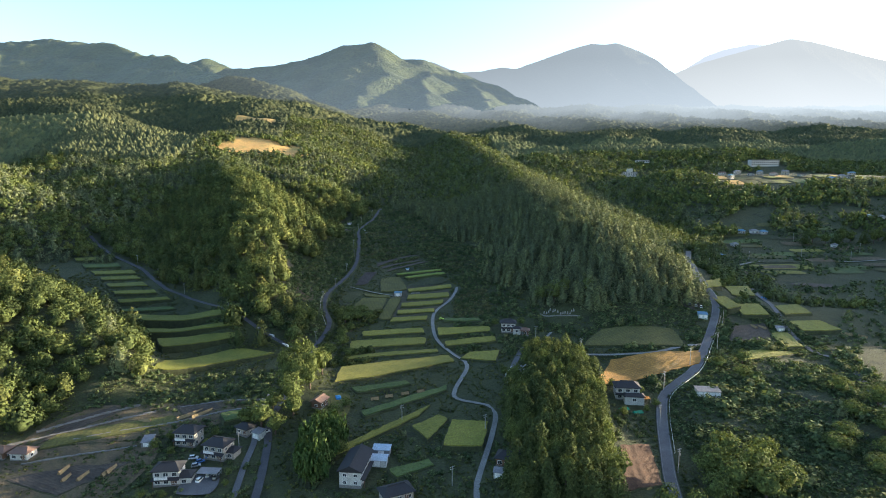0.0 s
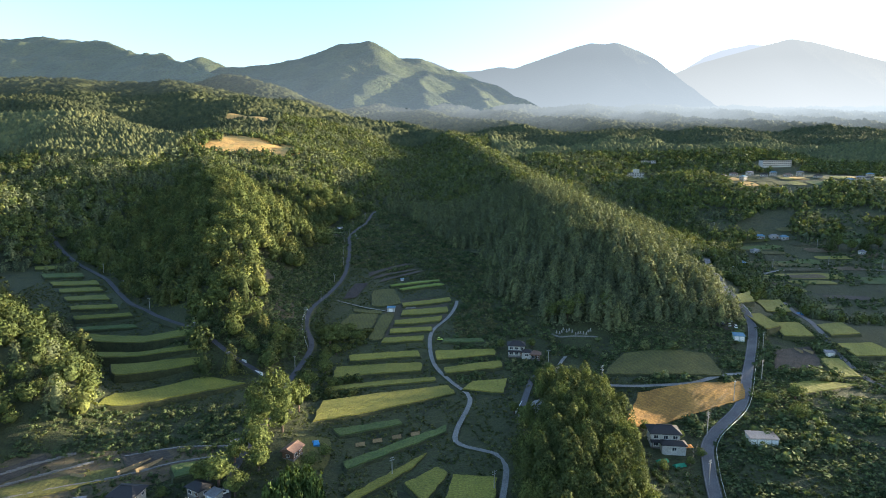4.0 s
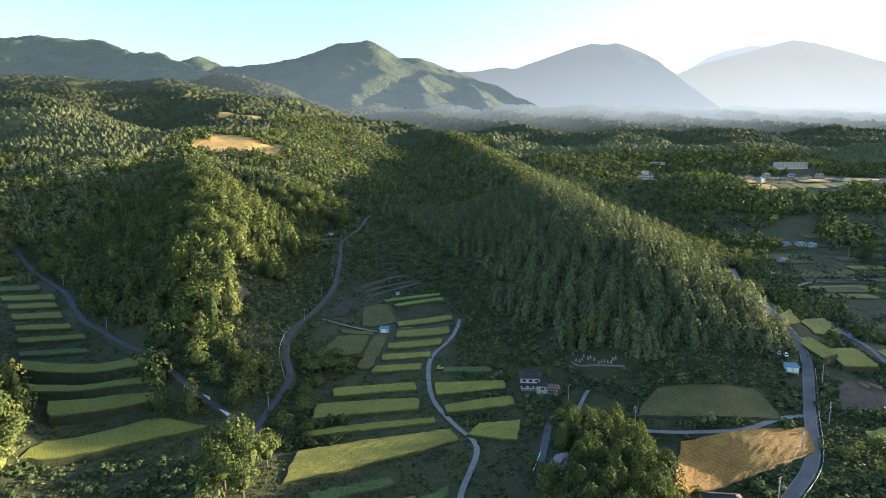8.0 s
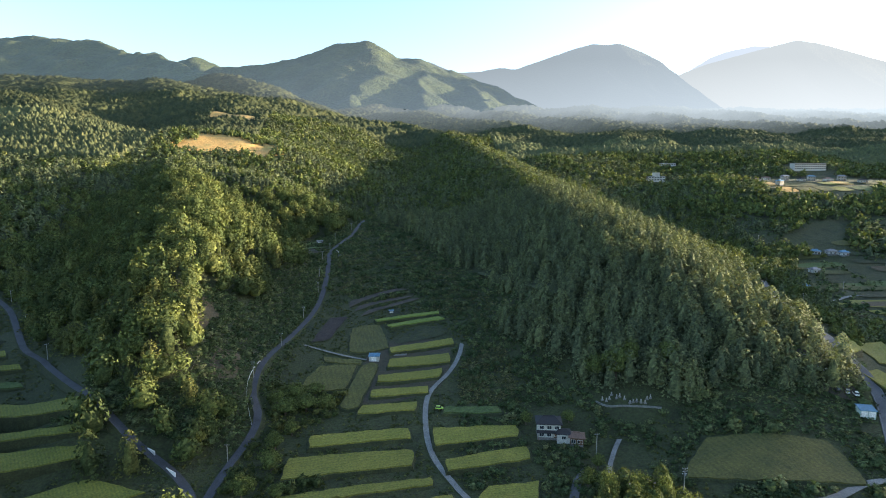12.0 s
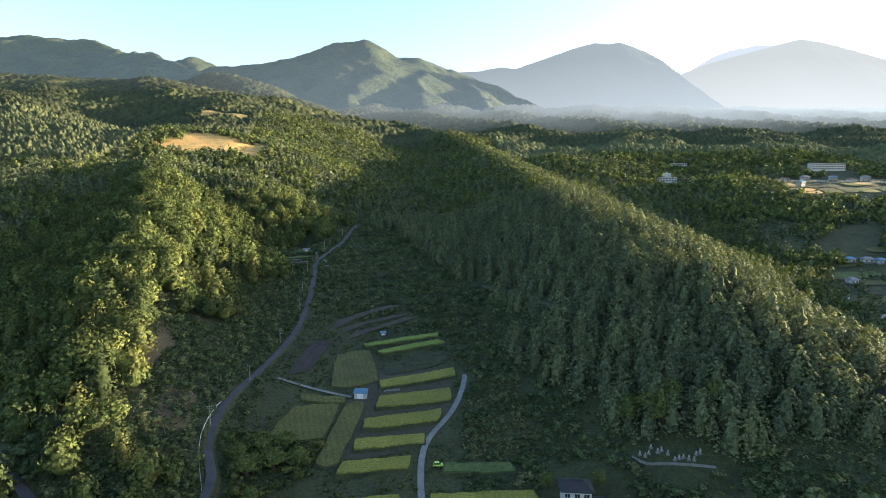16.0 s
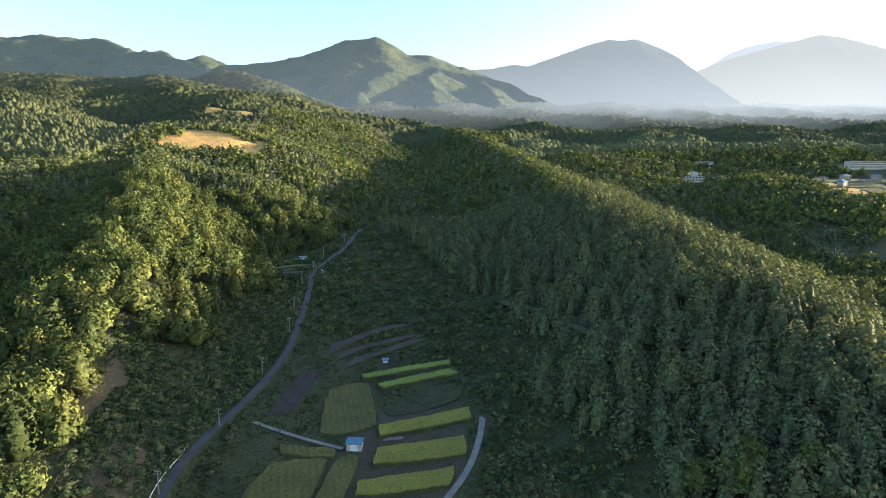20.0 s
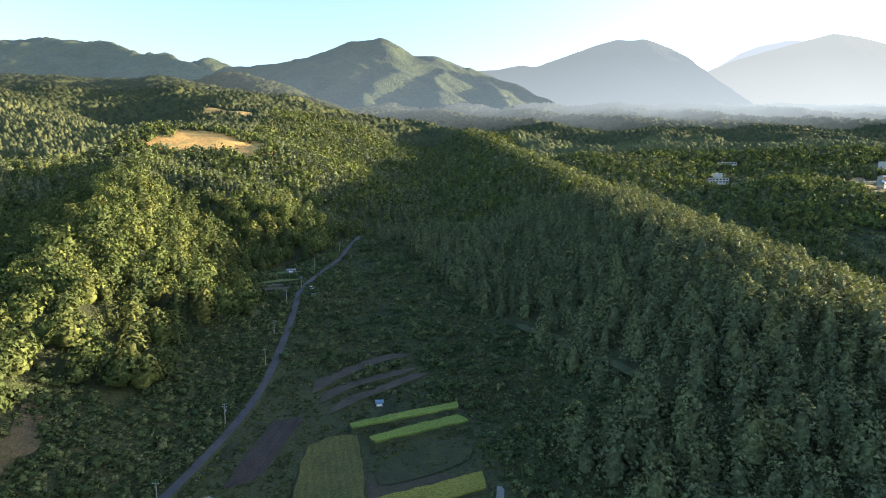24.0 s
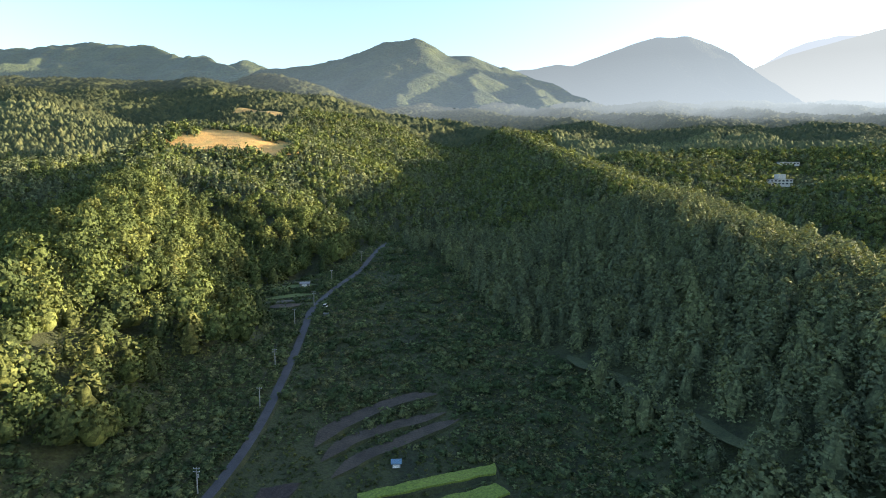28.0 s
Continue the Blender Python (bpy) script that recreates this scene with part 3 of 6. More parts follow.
road("lane", LANE, 2.3, CONCRETE, "pale concrete farm lane winding between rice terraces")
road("side_lane", SIDE, 3.0, CONCRETE, "pale concrete lane leaving the main road")

def plot_strip(points, width, material, label):
    """A narrow curved plot on an old terrace, with a grassy bank below it."""
    p = curve_points(points, 2.0)
    wide = width * np.clip(np.minimum(np.arange(len(p)), np.arange(len(p))[::-1]) / 4, 0.15, 1)
    d = np.gradient(p, axis=0)
    side_ = np.stack([-d[:, 1], d[:, 0]], 1) / np.hypot(d[:, 0], d[:, 1])[:, None]
    a, b = p + side_ * wide[:, None] / 2, p - side_ * wide[:, None] / 2
    z = np.maximum(land(a[:, 0], a[:, 1]), land(b[:, 0], b[:, 1])) + 0.35
    c = b - side_ * 0.9
    n = len(p)
    ob = tagged(new("bare_plot"), label, "field", "terraced fields")
    mesh_object("soil", np.concatenate([np.c_[a, z], np.c_[b, z]]), [(i, n + i, n + i + 1, i + 1) for i in range(n - 1)], material, ob)
    mesh_object("bank", np.concatenate([np.c_[b, z], np.c_[c, z - 2.0]]), [(i, n + i, n + i + 1, i + 1) for i in range(n - 1)], BANK, ob)
    ROADS.append((p, width - 2.0, z))


plot_strip([(-52, 509), (-49, 519), (-41, 530), (-31, 539), (-16, 545)], 7.0, SOIL, "curved bare plot on an abandoned terrace")
plot_strip([(-48, 502), (-42, 514), (-32, 523), (-22, 528), (-12, 534)], 6.0, SOIL, "curved bare plot on an abandoned terrace")
plot_strip([(-43, 495), (-36, 506), (-27, 514), (-17, 523), (-7, 530)], 5.5, SOIL, "curved bare plot on an abandoned terrace")
plot_strip([(75, 478), (67, 490), (62, 508), (53, 524), (50, 542), (40, 558), (36, 572)], 5.5, FALLOW, "open grassy swath along the foot of the wood")
plot_strip([(-107, 608), (-98, 613), (-87, 617)], 9.0, SOIL, "small dark tilled plot above the spur road")
plot_strip([(-112, 622), (-100, 628), (-88, 634)], 8.0, GREEN_CROP, "small green vegetable plot above a stone wall")
plot_strip([(-116, 636), (-106, 643), (-92, 650)], 9.0, GREEN_CROP, "small green terrace plot above the spur road")
plot_strip([(-112, 651), (-100, 657), (-90, 663)], 7.0, BANK, "grassy terrace below the wood")


# ---- woods ----
def ball(seed, n, size, squash=1.0):
    """Leaf sprays scattered over the lobes of a round crown of radius 1 that stands on z = 0; triangles, place and shading normal of each corner."""
    rng = np.random.default_rng(seed)
    lobes = 9
    a = rng.uniform(0, 6.28, lobes)
    c = np.stack([np.cos(a) * rng.uniform(0.25, 0.62, lobes), np.sin(a) * rng.uniform(0.25, 0.62, lobes), rng.uniform(0.45, 1.25, lobes)], 1)
    c = np.concatenate([c, [[0, 0, 1.45]]])
    r = np.concatenate([rng.uniform(0.36, 0.58, lobes), [0.5]])
    k = rng.integers(0, lobes + 1, n)
    d = rng.normal(size=(n, 3))
    d[:, 2] = np.abs(d[:, 2]) * 0.6 + d[:, 2] * 0.5
    d /= np.linalg.norm(d, axis=1)[:, None]
    p = c[k] + d * (r[k] * rng.uniform(0.8, 1.16, n))[:, None]
    out = p - (0, 0, 0.75)
    d = 0.65 * d + 0.45 * out / np.linalg.norm(out, axis=1)[:, None]
    return sprays(p, d, size, rng) * (1, 1, squash, 1, 1, 1)


def sprays(p, d, size, rng, droop=0.0):
    n = len(p)
    up = d + rng.normal(size=(n, 3)) * 0.5
    up /= np.linalg.norm(up, axis=1)[:, None]
    t = np.cross(up, rng.normal(size=(n, 3)))
    t /= np.linalg.norm(t, axis=1)[:, None]
    b = np.cross(up, t)
    s = size * rng.uniform(0.65, 1.35, n)[:, None]
    out = np.stack([p + t * s, p - 0.55 * t * s + 0.8 * b * s, p - 0.55 * t * s - 0.8 * b * s], 1)
    way = d / np.linalg.norm(d, axis=1)[:, None] * 0.85 + up * 0.5
    way /= np.linalg.norm(way, axis=1)[:, None]
    return np.concatenate([out, np.repeat(way[:, None], 3, 1)], -1)


def cone(seed, n, size, fat=1.0, point=0.52):
    """Sprays over tiers of boughs round a pointed crown, radius 1, height 3.2."""
    rng = np.random.default_rng(seed)
    h = rng.uniform(0, 1, n) ** 1.35
    a = rng.uniform(0, 6.28, n)
    tier = 0.86 + 0.2 * np.abs(np.sin(h * 19 + 1.3 * np.sin(2 * a + seed)))
    r = fat * (1 - h) ** point * tier * (1 + 0.16 * np.sin(3 * a + seed) * (1 - h)) * rng.uniform(0.8, 1.06, n) + 0.03
    p = np.stack([np.cos(a) * r, np.sin(a) * r, 0.3 + 2.9 * h - 0.12 * r], 1)
    d = np.stack([np.cos(a), np.sin(a), np.full(n, 0.75)], 1)
    return sprays(p, d / 1.25, size * (1.15 - 0.5 * h)[:, None] if np.ndim(size) else size, rng)


def skin(p):
    """Triangles with soft normals over a grid of points that closes round in its first index."""
    nu, nv = p.shape[:2]
    du = np.roll(p, -1, 0) - np.roll(p, 1, 0)
    dv = np.gradient(p, axis=1)
    n = np.cross(du, dv)
    n /= np.linalg.norm(n, axis=2)[..., None] + 1e-9
    n[:, -1] = (0, 0, 1)
    q = np.concatenate([p, n], -1)
    a, b = q[:, :-1], q[:, 1:]
    c, d = np.roll(b, -1, 0), np.roll(a, -1, 0)
    lower = np.stack([a, d, c], 2).reshape(-1, 3, 6)
    upper = np.stack([a, c, b], 2)[:, :-1].reshape(-1, 3, 6)
    return np.concatenate([lower, upper])


def lumps(seed, nu, nv, pointed):
    """The lobed body of a crown, radius 1: round (height about 2) or pointed (height about 3.2)."""
    rng = np.random.default_rng(seed)
    u = np.arange(nu) / nu * 6.2832
    if pointed:
        h = np.linspace(0.0, 1, nv) ** 0.9
        U, H = np.meshgrid(u, h, indexing="ij")
        r = 0.95 * (1 - H) ** 0.55 * (0.9 + 0.14 * np.sin(H * 17 + 1.2 * np.sin(2 * U + seed))) * (1 + 0.2 * np.sin(3 * U + seed + 4 * H) + 0.1 * np.sin(5 * U + 2 * seed - 7 * H))
        r[:, 0] *= 0.75
        p = np.stack([np.cos(U) * r, np.sin(U) * r, 0.25 + 2.85 * H], -1)
    else:
        v = np.linspace(-0.75, 1.5708, nv)
        U, V = np.meshgrid(u, v, indexing="ij")
        d = np.stack([np.cos(U) * np.cos(V), np.sin(U) * np.cos(V), np.sin(V)], -1)
        lobes = rng.normal(size=(11, 3))
        lobes[:, 2] = np.abs(lobes[:, 2]) * 0.8 - 0.15
        lobes /= np.linalg.norm(lobes, axis=1)[:, None]
        near = np.max([np.exp(-(np.arccos(np.clip(d @ l, -1, 1)) / 0.46) ** 2) * s for l, s in zip(lobes, rng.uniform(0.7, 1.1, 11))], 0)
        p = d * (0.66 + 0.36 * near)[..., None] * (1, 1, 1.02) + (0, 0, 0.92)
        p[:, -1] = p[:, -1].mean(0)
    return skin(p)


CORE = np.array([0.62, 0.62, 0.76, 1, 1, 1])
ROUND_NEAR = [np.concatenate([lumps(s, 8, 5, False) * CORE, ball(s, 400, 0.112)]) for s in range(7)]
ROUND_MID = [np.concatenate([lumps(20 + s, 6, 4, False) * CORE, ball(20 + s, 70, 0.21)]) for s in range(6)]
ROUND_FAR = [np.concatenate([lumps(40 + s, 5, 3, False) * CORE, ball(40 + s, 22, 0.32)]) for s in range(5)]
CONE_NEAR = [np.concatenate([lumps(60 + s, 7, 6, True) * CORE, cone(60 + s, 330, 0.108)]) for s in range(6)]
CONE_MID = [np.concatenate([lumps(70 + s, 6, 4, True) * CORE, cone(70 + s, 62, 0.24)]) for s in range(5)]
CONE_FAR = [np.concatenate([lumps(80 + s, 5, 3, True) * CORE, cone(80 + s, 18, 0.4)]) for s in range(4)]
BUSH_NEAR = [np.concatenate([lumps(90 + s, 6, 4, False) * CORE, ball(90 + s, 48, 0.25)]) * (1, 1, 0.7, 1, 1, 1) for s in range(5)]
BUSH_FAR = [np.concatenate([lumps(100 + s, 5, 3, False) * CORE, ball(100 + s, 12, 0.4)]) * (1, 1, 0.7, 1, 1, 1) for s in range(5)]
WEEDS = [ball(110 + s, 15, 0.42) * (1, 1, 0.55, 1, 1, 1) for s in range(5)]


def near_line(x, y, points, reach):
    best = np.full(len(x), 1e9)
    for (x0, y0), (x1, y1) in zip(points, points[1:]):
        dx, dy = x1 - x0, y1 - y0
        s = np.clip(((x - x0) * dx + (y - y0) * dy) / (dx * dx + dy * dy + 1e-9), 0, 1)
        best = np.minimum(best, (x - x0 - s * dx) ** 2 + (y - y0 - s * dy) ** 2)
    return best < reach * reach


def in_quad(x, y, q, margin=1.5):
    c = q.mean(0)
    q = c + (q - c) * (1 + margin / (0.25 * np.abs(q - c).sum(0).mean() + 3))
    inside = np.ones(len(x), bool)
    turn = np.sign(np.cross(q[1] - q[0], q[2] - q[1]))
    for a, b in zip(q, np.roll(q, -1, 0)):
        inside &= turn * ((b[0] - a[0]) * (y - a[1]) - (b[1] - a[1]) * (x - a[0])) > 0
    return inside


YARDS = [(96, 262, 13), (-98, 224, 30), (-33, 214, 11), (52, 372, 14), (72, 350, 12), (86, 380, 12), (634, 1098, 40), (354, 1056, 17), (420, 1158, 15)]


def clear(x, y, gap=3.5):
    """Where nothing is built, tilled or paved."""
    keep = np.ones(len(x), bool)
    for p, width, _ in ROADS:
        keep &= ~near_line(x, y, p[::2], width / 2 + gap)
    for q in FIELDS:
        keep &= ~in_quad(x, y, q, gap)
    for cx, cy, r in YARDS if gap > -1 else ():
        keep &= (x - cx) ** 2 + (y - cy) ** 2 > r * r
    return keep


def spots(x0, x1, y0, y1, step, seed):
    rng = np.random.default_rng(seed)
    x, y = np.meshgrid(np.arange(x0, x1, step), np.arange(y0, y1, step), indexing="ij")
    x = x.ravel() + rng.uniform(-0.42, 0.42, x.size) * step
    y = y.ravel() + rng.uniform(-0.42, 0.42, y.size) * step
    return x, y


def above_floor(x, y):
    floor = valley_floor(y)
    best = np.full(len(x), -99.0)
    for crest, slope, soft in RIDGES:
        best = np.maximum(best, ridge(x, y, crest, slope, soft))
    return best - floor


def shade_softly(me, ways):
    """Leaves take the normal of the crown they sit on."""
    me.attributes.new("custom_normal", "FLOAT_VECTOR", "POINT").data.foreach_set("vector", ways.astype(np.float32).ravel())


def plant(name, x, y, kinds, material, size, label, seed, tall=1.0, sink=0.0, spread=0.3):
    """Joins one plant at each spot into one object; each has its own size, turn, lean and tint."""
    rng = np.random.default_rng(seed)
    n = len(x)
    z = land(x, y) - sink
    which = rng.integers(0, len(kinds), n)
    scale = size * rng.uniform(1 - spread, 1 + spread, n)
    high = scale * tall * rng.uniform(0.85, 1.2, n)
    turn = rng.uniform(0, 6.28, n)
    tint = rng.uniform(0, 1, n)
    parts, tints, ways = [], [], []
    for k, kind in enumerate(kinds):
        at = np.where(which == k)[0]
        if not len(at):
            continue
        c, s = np.cos(turn[at])[:, None, None], np.sin(turn[at])[:, None, None]
        px = (kind[None, :, :, 0] * c - kind[None, :, :, 1] * s) * scale[at][:, None, None] + x[at][:, None, None]
        py = (kind[None, :, :, 0] * s + kind[None, :, :, 1] * c) * scale[at][:, None, None] + y[at][:, None, None]
        pz = kind[None, :, :, 2] * high[at][:, None, None] + z[at][:, None, None]
        parts.append(np.stack([px, py, pz], -1).reshape(-1, 3))
        nx = kind[None, :, :, 3] * c - kind[None, :, :, 4] * s
        ny = kind[None, :, :, 3] * s + kind[None, :, :, 4] * c
        ways.append(np.stack([nx, ny, np.broadcast_to(kind[None, :, :, 5], nx.shape)], -1).reshape(-1, 3))
        tints.append(np.repeat(tint[at], kind.shape[0] * 3))
    verts, tints = np.concatenate(parts), np.concatenate(tints)
    me = bpy.data.meshes.new(name)
    count = len(verts)
    me.vertices.add(count)
    me.vertices.foreach_set("co", verts.ravel().astype(np.float32))
    me.loops.add(count)
    me.loops.foreach_set("vertex_index", np.arange(count, dtype=np.int32))
    me.polygons.add(count // 3)
    me.polygons.foreach_set("loop_start", np.arange(0, count, 3, dtype=np.int32))
    me.attributes.new("tint", "FLOAT", "POINT").data.foreach_set("value", tints.astype(np.float32))
    me.update(calc_edges=True)
    shade_softly(me, np.concatenate(ways))
    me.materials.append(material)
    return tagged(new(name, me), label, "forest" if size > 2 else "shrubs", kind="stuff")


def wood(name, box, step, near, label, seed, mask, conifers=0.4, fill=0.62, needles=PINES):
    """A wood of round and pointed trees over a box of the plan."""
    x, y = spots(*box, step, seed)
    ok = mask(x, y) & clear(x, y)
    x, y = x[ok], y[ok]
    rng = np.random.default_rng(seed + 1)
    pick = rng.uniform(0, 1, len(x)) + 0.35 * waves(x, y, 120, seed) < conifers
    r = step * fill
    rounds, cones = (ROUND_NEAR, CONE_NEAR) if near == 0 else (ROUND_MID, CONE_MID) if near == 1 else (ROUND_FAR, CONE_FAR)
    if (~pick).any():
        plant(name + "_broadleaf", x[~pick], y[~pick], rounds, WOODS, r, label, seed + 2, 1.02, 0.1 * r)
    if pick.any():
        plant(name + "_pines", x[pick], y[pick], cones, needles, r * 0.95, label, seed + 3, 0.74 if near < 2 else 0.6, 0.15 * r)


def hills(x, y):
    return above_floor(x, y) > 5


def right_foot(y):
    """Where the wood of the centre ridge begins, going east over the valley floor."""
    return np.interp(y, [400, 440, 481, 528, 594, 649, 710, 740, 760], [110, 76, 60, 46, 20, -1, -26, -50, -62])


def left_foot(y):
    """Where the wood of the spur begins, going west from the spur road."""
    return np.interp(y, [476, 519, 569, 598, 640, 672, 721, 760], [-90, -90, -90, -106, -124, -99, -82, -74])


def valley_wood(x, y):
    return (y > 470) & ((x > right_foot(y)) | (x < left_foot(y)))


ORANGE = np.array([(-374, 1112), (-246, 1090), (-250, 1038), (-386, 1018)], float)
STRIP = np.array([(-520, 1562), (-420, 1532), (-415, 1498), (-510, 1515)], float)


def road_side_wood(x, y):
    """The narrow belt of trees between the west road and the spur."""
    edge = np.interp(y, [353, 372, 420, 435, 492, 535], [-112, -137, -188, -208, -256, -305])
    return (y > 352) & (y < 545) & (x > edge + 3) & (x < -112)


def scar(x, y):
    """The felled strip on the spur's east side."""
    return (y > 372) & (y < 468) & (x > np.interp(y, [372, 408, 440, 468], [-98, -108, -121, -131]))


def patch(name, corners, material, label, lift=0.5):
    """A piece of open ground that follows the slope."""
    q = np.array(corners, float).reshape(4, 2)
    u, v = np.meshgrid(np.linspace(-1, 1, 24), np.linspace(-1, 1, 14), indexing="ij")
    s, t = (u * np.sqrt(1 - 0.3 * v * v) + 1) / 2, (v * np.sqrt(1 - 0.3 * u * u) + 1) / 2
    p = ((1 - s) * (1 - t))[..., None] * q[3] + (s * (1 - t))[..., None] * q[2] + (s * t)[..., None] * q[1] + ((1 - s) * t)[..., None] * q[0]
    z = land(p[..., 0], p[..., 1]) + lift
    return tagged(mesh_object(name, np.c_[p.reshape(-1, 2), z.ravel()], grid_faces(24, 14), material, None, True), label, "field", kind="structure")


wood("ridge_wood", (-60, 260, 380, 760), 7.4, 0, "dense mixed wood on the centre ridge", 100, lambda x, y: (hills(x, y) | valley_wood(x, y)) & (x > -60) & (x > right_foot(y) - 300 * (y < 470)) & (x < np.maximum(195 - 0.1 * (y - 400), 172)), 1.4, 0.8)
wood("spur_wood", (-330, -70, 340, 760), 9.2, 0, "sunlit mixed wood on the west spur", 110, lambda x, y: ((above_floor(x, y) > np.where((y > 425) & (y < 548) & (x > -128), 17, 3)) | (y > 560) | road_side_wood(x, y)) & (x > -330) & (x < np.where(y > 476, left_foot(y), 0)) & ~scar(x, y), 0.28, 0.68, needles=CEDAR)
wood("near_hill_wood", (-420, -150, 200, 420), 9.0, 0, "dense broadleaf wood on the near hill", 120, lambda x, y: (hills(x, y) & (y < 380) & (x < -150)) | ((x < -181) & (y > 238) & (y < 345)), 0.08)
wood("west_hollow_wood", (-340, -225, 470, 640), 6.0, 0, "dark wood closing the head of the west hollow", 126, lambda x, y: ~hills(x, y) & (y > 508), 0.5)
wood("west_wood", (-760, -330, 380, 760), 8.6, 1, "dark wood on the western slopes", 130, lambda x, y: hills(x, y), 0.4)
wood("valley_head_wood", (-700, 330, 760, 930), 8.0, 1, "mixed wood at the head of the valley", 140, lambda x, y:  ~in_quad(x, y, ORANGE, 2), 0.5, 0.56)
# Trees on the added east hill, part of what shades the valley.
wood("east_hill_wood", (330, 820, 200, 800), 9.0, 2, "wood on the added east hill that casts shade", 145, lambda x, y: above_floor(x, y) > 20, 0.3)
def steep(x, y):
    return np.hypot(land(x + 3, y) - land(x - 3, y), land(x, y + 3) - land(x, y - 3)) / 6 > 0.14


wood("east_flank_wood", (150, 340, 400, 800), 6.5, 1, "wood on the shaded eastern flank of the ridge", 142, lambda x, y: ~hills(x, y) & steep(x, y) & (x > 205 + 0.1 * (y - 400)), 0.4)
wood("east_wood", (330, 1100, 690, 1250), 8.5, 2, "hazy woods round the east village", 160, lambda x, y: ((y > 780) & (y < 898) & (waves(x, y, 200, 7) > -0.3)) | (y > 1062) | ((y > 800) & (x < 455)) | ((y < 780) & (x < 640) & (waves(x, y, 130, 21) > 0.1)), 0.3)
EARTH = [(-116, 409, -118, 446, -111, 440, -109, 407), (-100, 412, -90, 414, -84, 390, -96, 384), (-124, 452, -118, 458, -108, 436, -113, 430)]
for q in EARTH:
    patch("felled_slope", q, DRY_EARTH, "bare earth and dead brush on a felled slope", 0.4)
FIELDS.append(np.array(EARTH[0], float).reshape(4, 2))
BANKS = (-34, 460, 13, 466, 8, 402, -36, 384)
patch("paddy_ground", BANKS, DARK_EARTH, "dark earth paths between the rice paddies", 0.2)
patch("weedy_plot", (-22, 467, 8, 486, 11, 470, -20, 453), BANK, "weedy fallow plot between the paddies", 0.5)
FIELDS.append(np.array(BANKS, float).reshape(4, 2))
patch("orange_meadow", ORANGE.mean(0) + (ORANGE - ORANGE.mean(0)) * 1.3, STRAW, "dry orange grass meadow in a clearing on the spur")
patch("far_clearing", STRIP.mean(0) + (STRIP - STRIP.mean(0)) * 1.25, STRAW, "pale dry clearing among far woods", 6.0)
# far canopy
def canopy(name, box, step, crown, high, mask, material, label, seed):
    """Unbroken far woods: one sheet over the land, raised into a pointed crown in every cell of a shaken grid."""
    x0, x1, y0, y1 = box
    x, y = np.meshgrid(np.arange(x0, x1, step), np.arange(y0, y1, step), indexing="ij")
    rng = np.random.default_rng(seed)
    nx, ny = int((x1 - x0) / crown) + 4, int((y1 - y0) / crown) + 4
    jx, jy, jh, jt = rng.uniform(0.1, 0.9, (nx, ny)), rng.uniform(0.1, 0.9, (nx, ny)), rng.uniform(0.65, 1.2, (nx, ny)), rng.uniform(0, 1, (nx, ny))
    u, v = (x - x0) / crown + 1, (y - y0) / crown + 1
    i, j = u.astype(int), v.astype(int)
    best, tint = np.full(x.shape, -9.0), np.zeros(x.shape)
    for a in (-1, 0, 1):
        for b in (-1, 0, 1):
            d = np.hypot(u - i - a - jx[i + a, j + b], v - j - b - jy[i + a, j + b])
            h = jh[i + a, j + b] * (1.3 - 1.15 * d - 0.75 * d * d)
            tint = np.where(h > best, jt[i + a, j + b], tint)
            best = np.maximum(best, h)
    z = land(x, y) + high * np.clip(best, 0.05, 2)
    keep = mask(x, y)
    faces = np.array(grid_faces(*x.shape))
    faces = faces[keep.ravel()[faces].all(1)]
    # the sheet comes down to the ground along its edges
    rim = np.bincount(faces.ravel(), minlength=x.size).reshape(x.shape) < 4
    z = np.where(rim, land(x, y) - 0.5, z)
    used, faces = np.unique(faces, return_inverse=True)
    ob = mesh_object(name, np.stack([x, y, z], -1).reshape(-1, 3)[used], faces.reshape(-1, 4).tolist(), material, None, True)
    ob.data.attributes.new("tint", "FLOAT", "POINT").data.foreach_set("value", tint.ravel()[used].astype(np.float32))
    return tagged(ob, label, "forest", kind="stuff")


def in_sight(x, y):
    return (np.abs(x) < 0.8 * y + 60 + 160 * (x > 0)) & ~in_quad(x.ravel(), y.ravel(), STRIP, 2).reshape(x.shape)


# Leaves with haze painted over them as glow, stronger farther off and eastward.
HAZE_WOODS = distance("far_canopy", None, None, (0.122, 0.128, 0.116), 0.78, 0.0, 0.6, leaves=CANOPY_STOPS, spread=((2045, 2950, 0.07, 1.0), (-1200, 1500, 0.18, 1.1)))
def not_meadow(x, y):
    open_ = in_quad((x + 9 * waves(x, y, 60, 31)).ravel(), (y + 9 * waves(x, y, 50, 32)).ravel(), ORANGE, 0).reshape(x.shape)
    return in_sight(x, y) & ~open_


canopy("valley_head_canopy", (-715, -424, 918, 1250), 2.2, 7.4, 11.5, not_meadow, CANOPY, "mixed wood closing the head of the valley", 148)
wood("upper_valley_wood", (-430, 345, 926, 1256), 7.6, 2, "mixed wood on both sides of the upper valley", 147, lambda x, y: not_meadow(x, y) & (np.hypot(x - 354, y - 1056) > 17), 0.55, 0.66)
def gully_wood(x, y):
    return (x > -330 + 0.2 * (1256 - y)) & (x < 150) & (y < 1660)


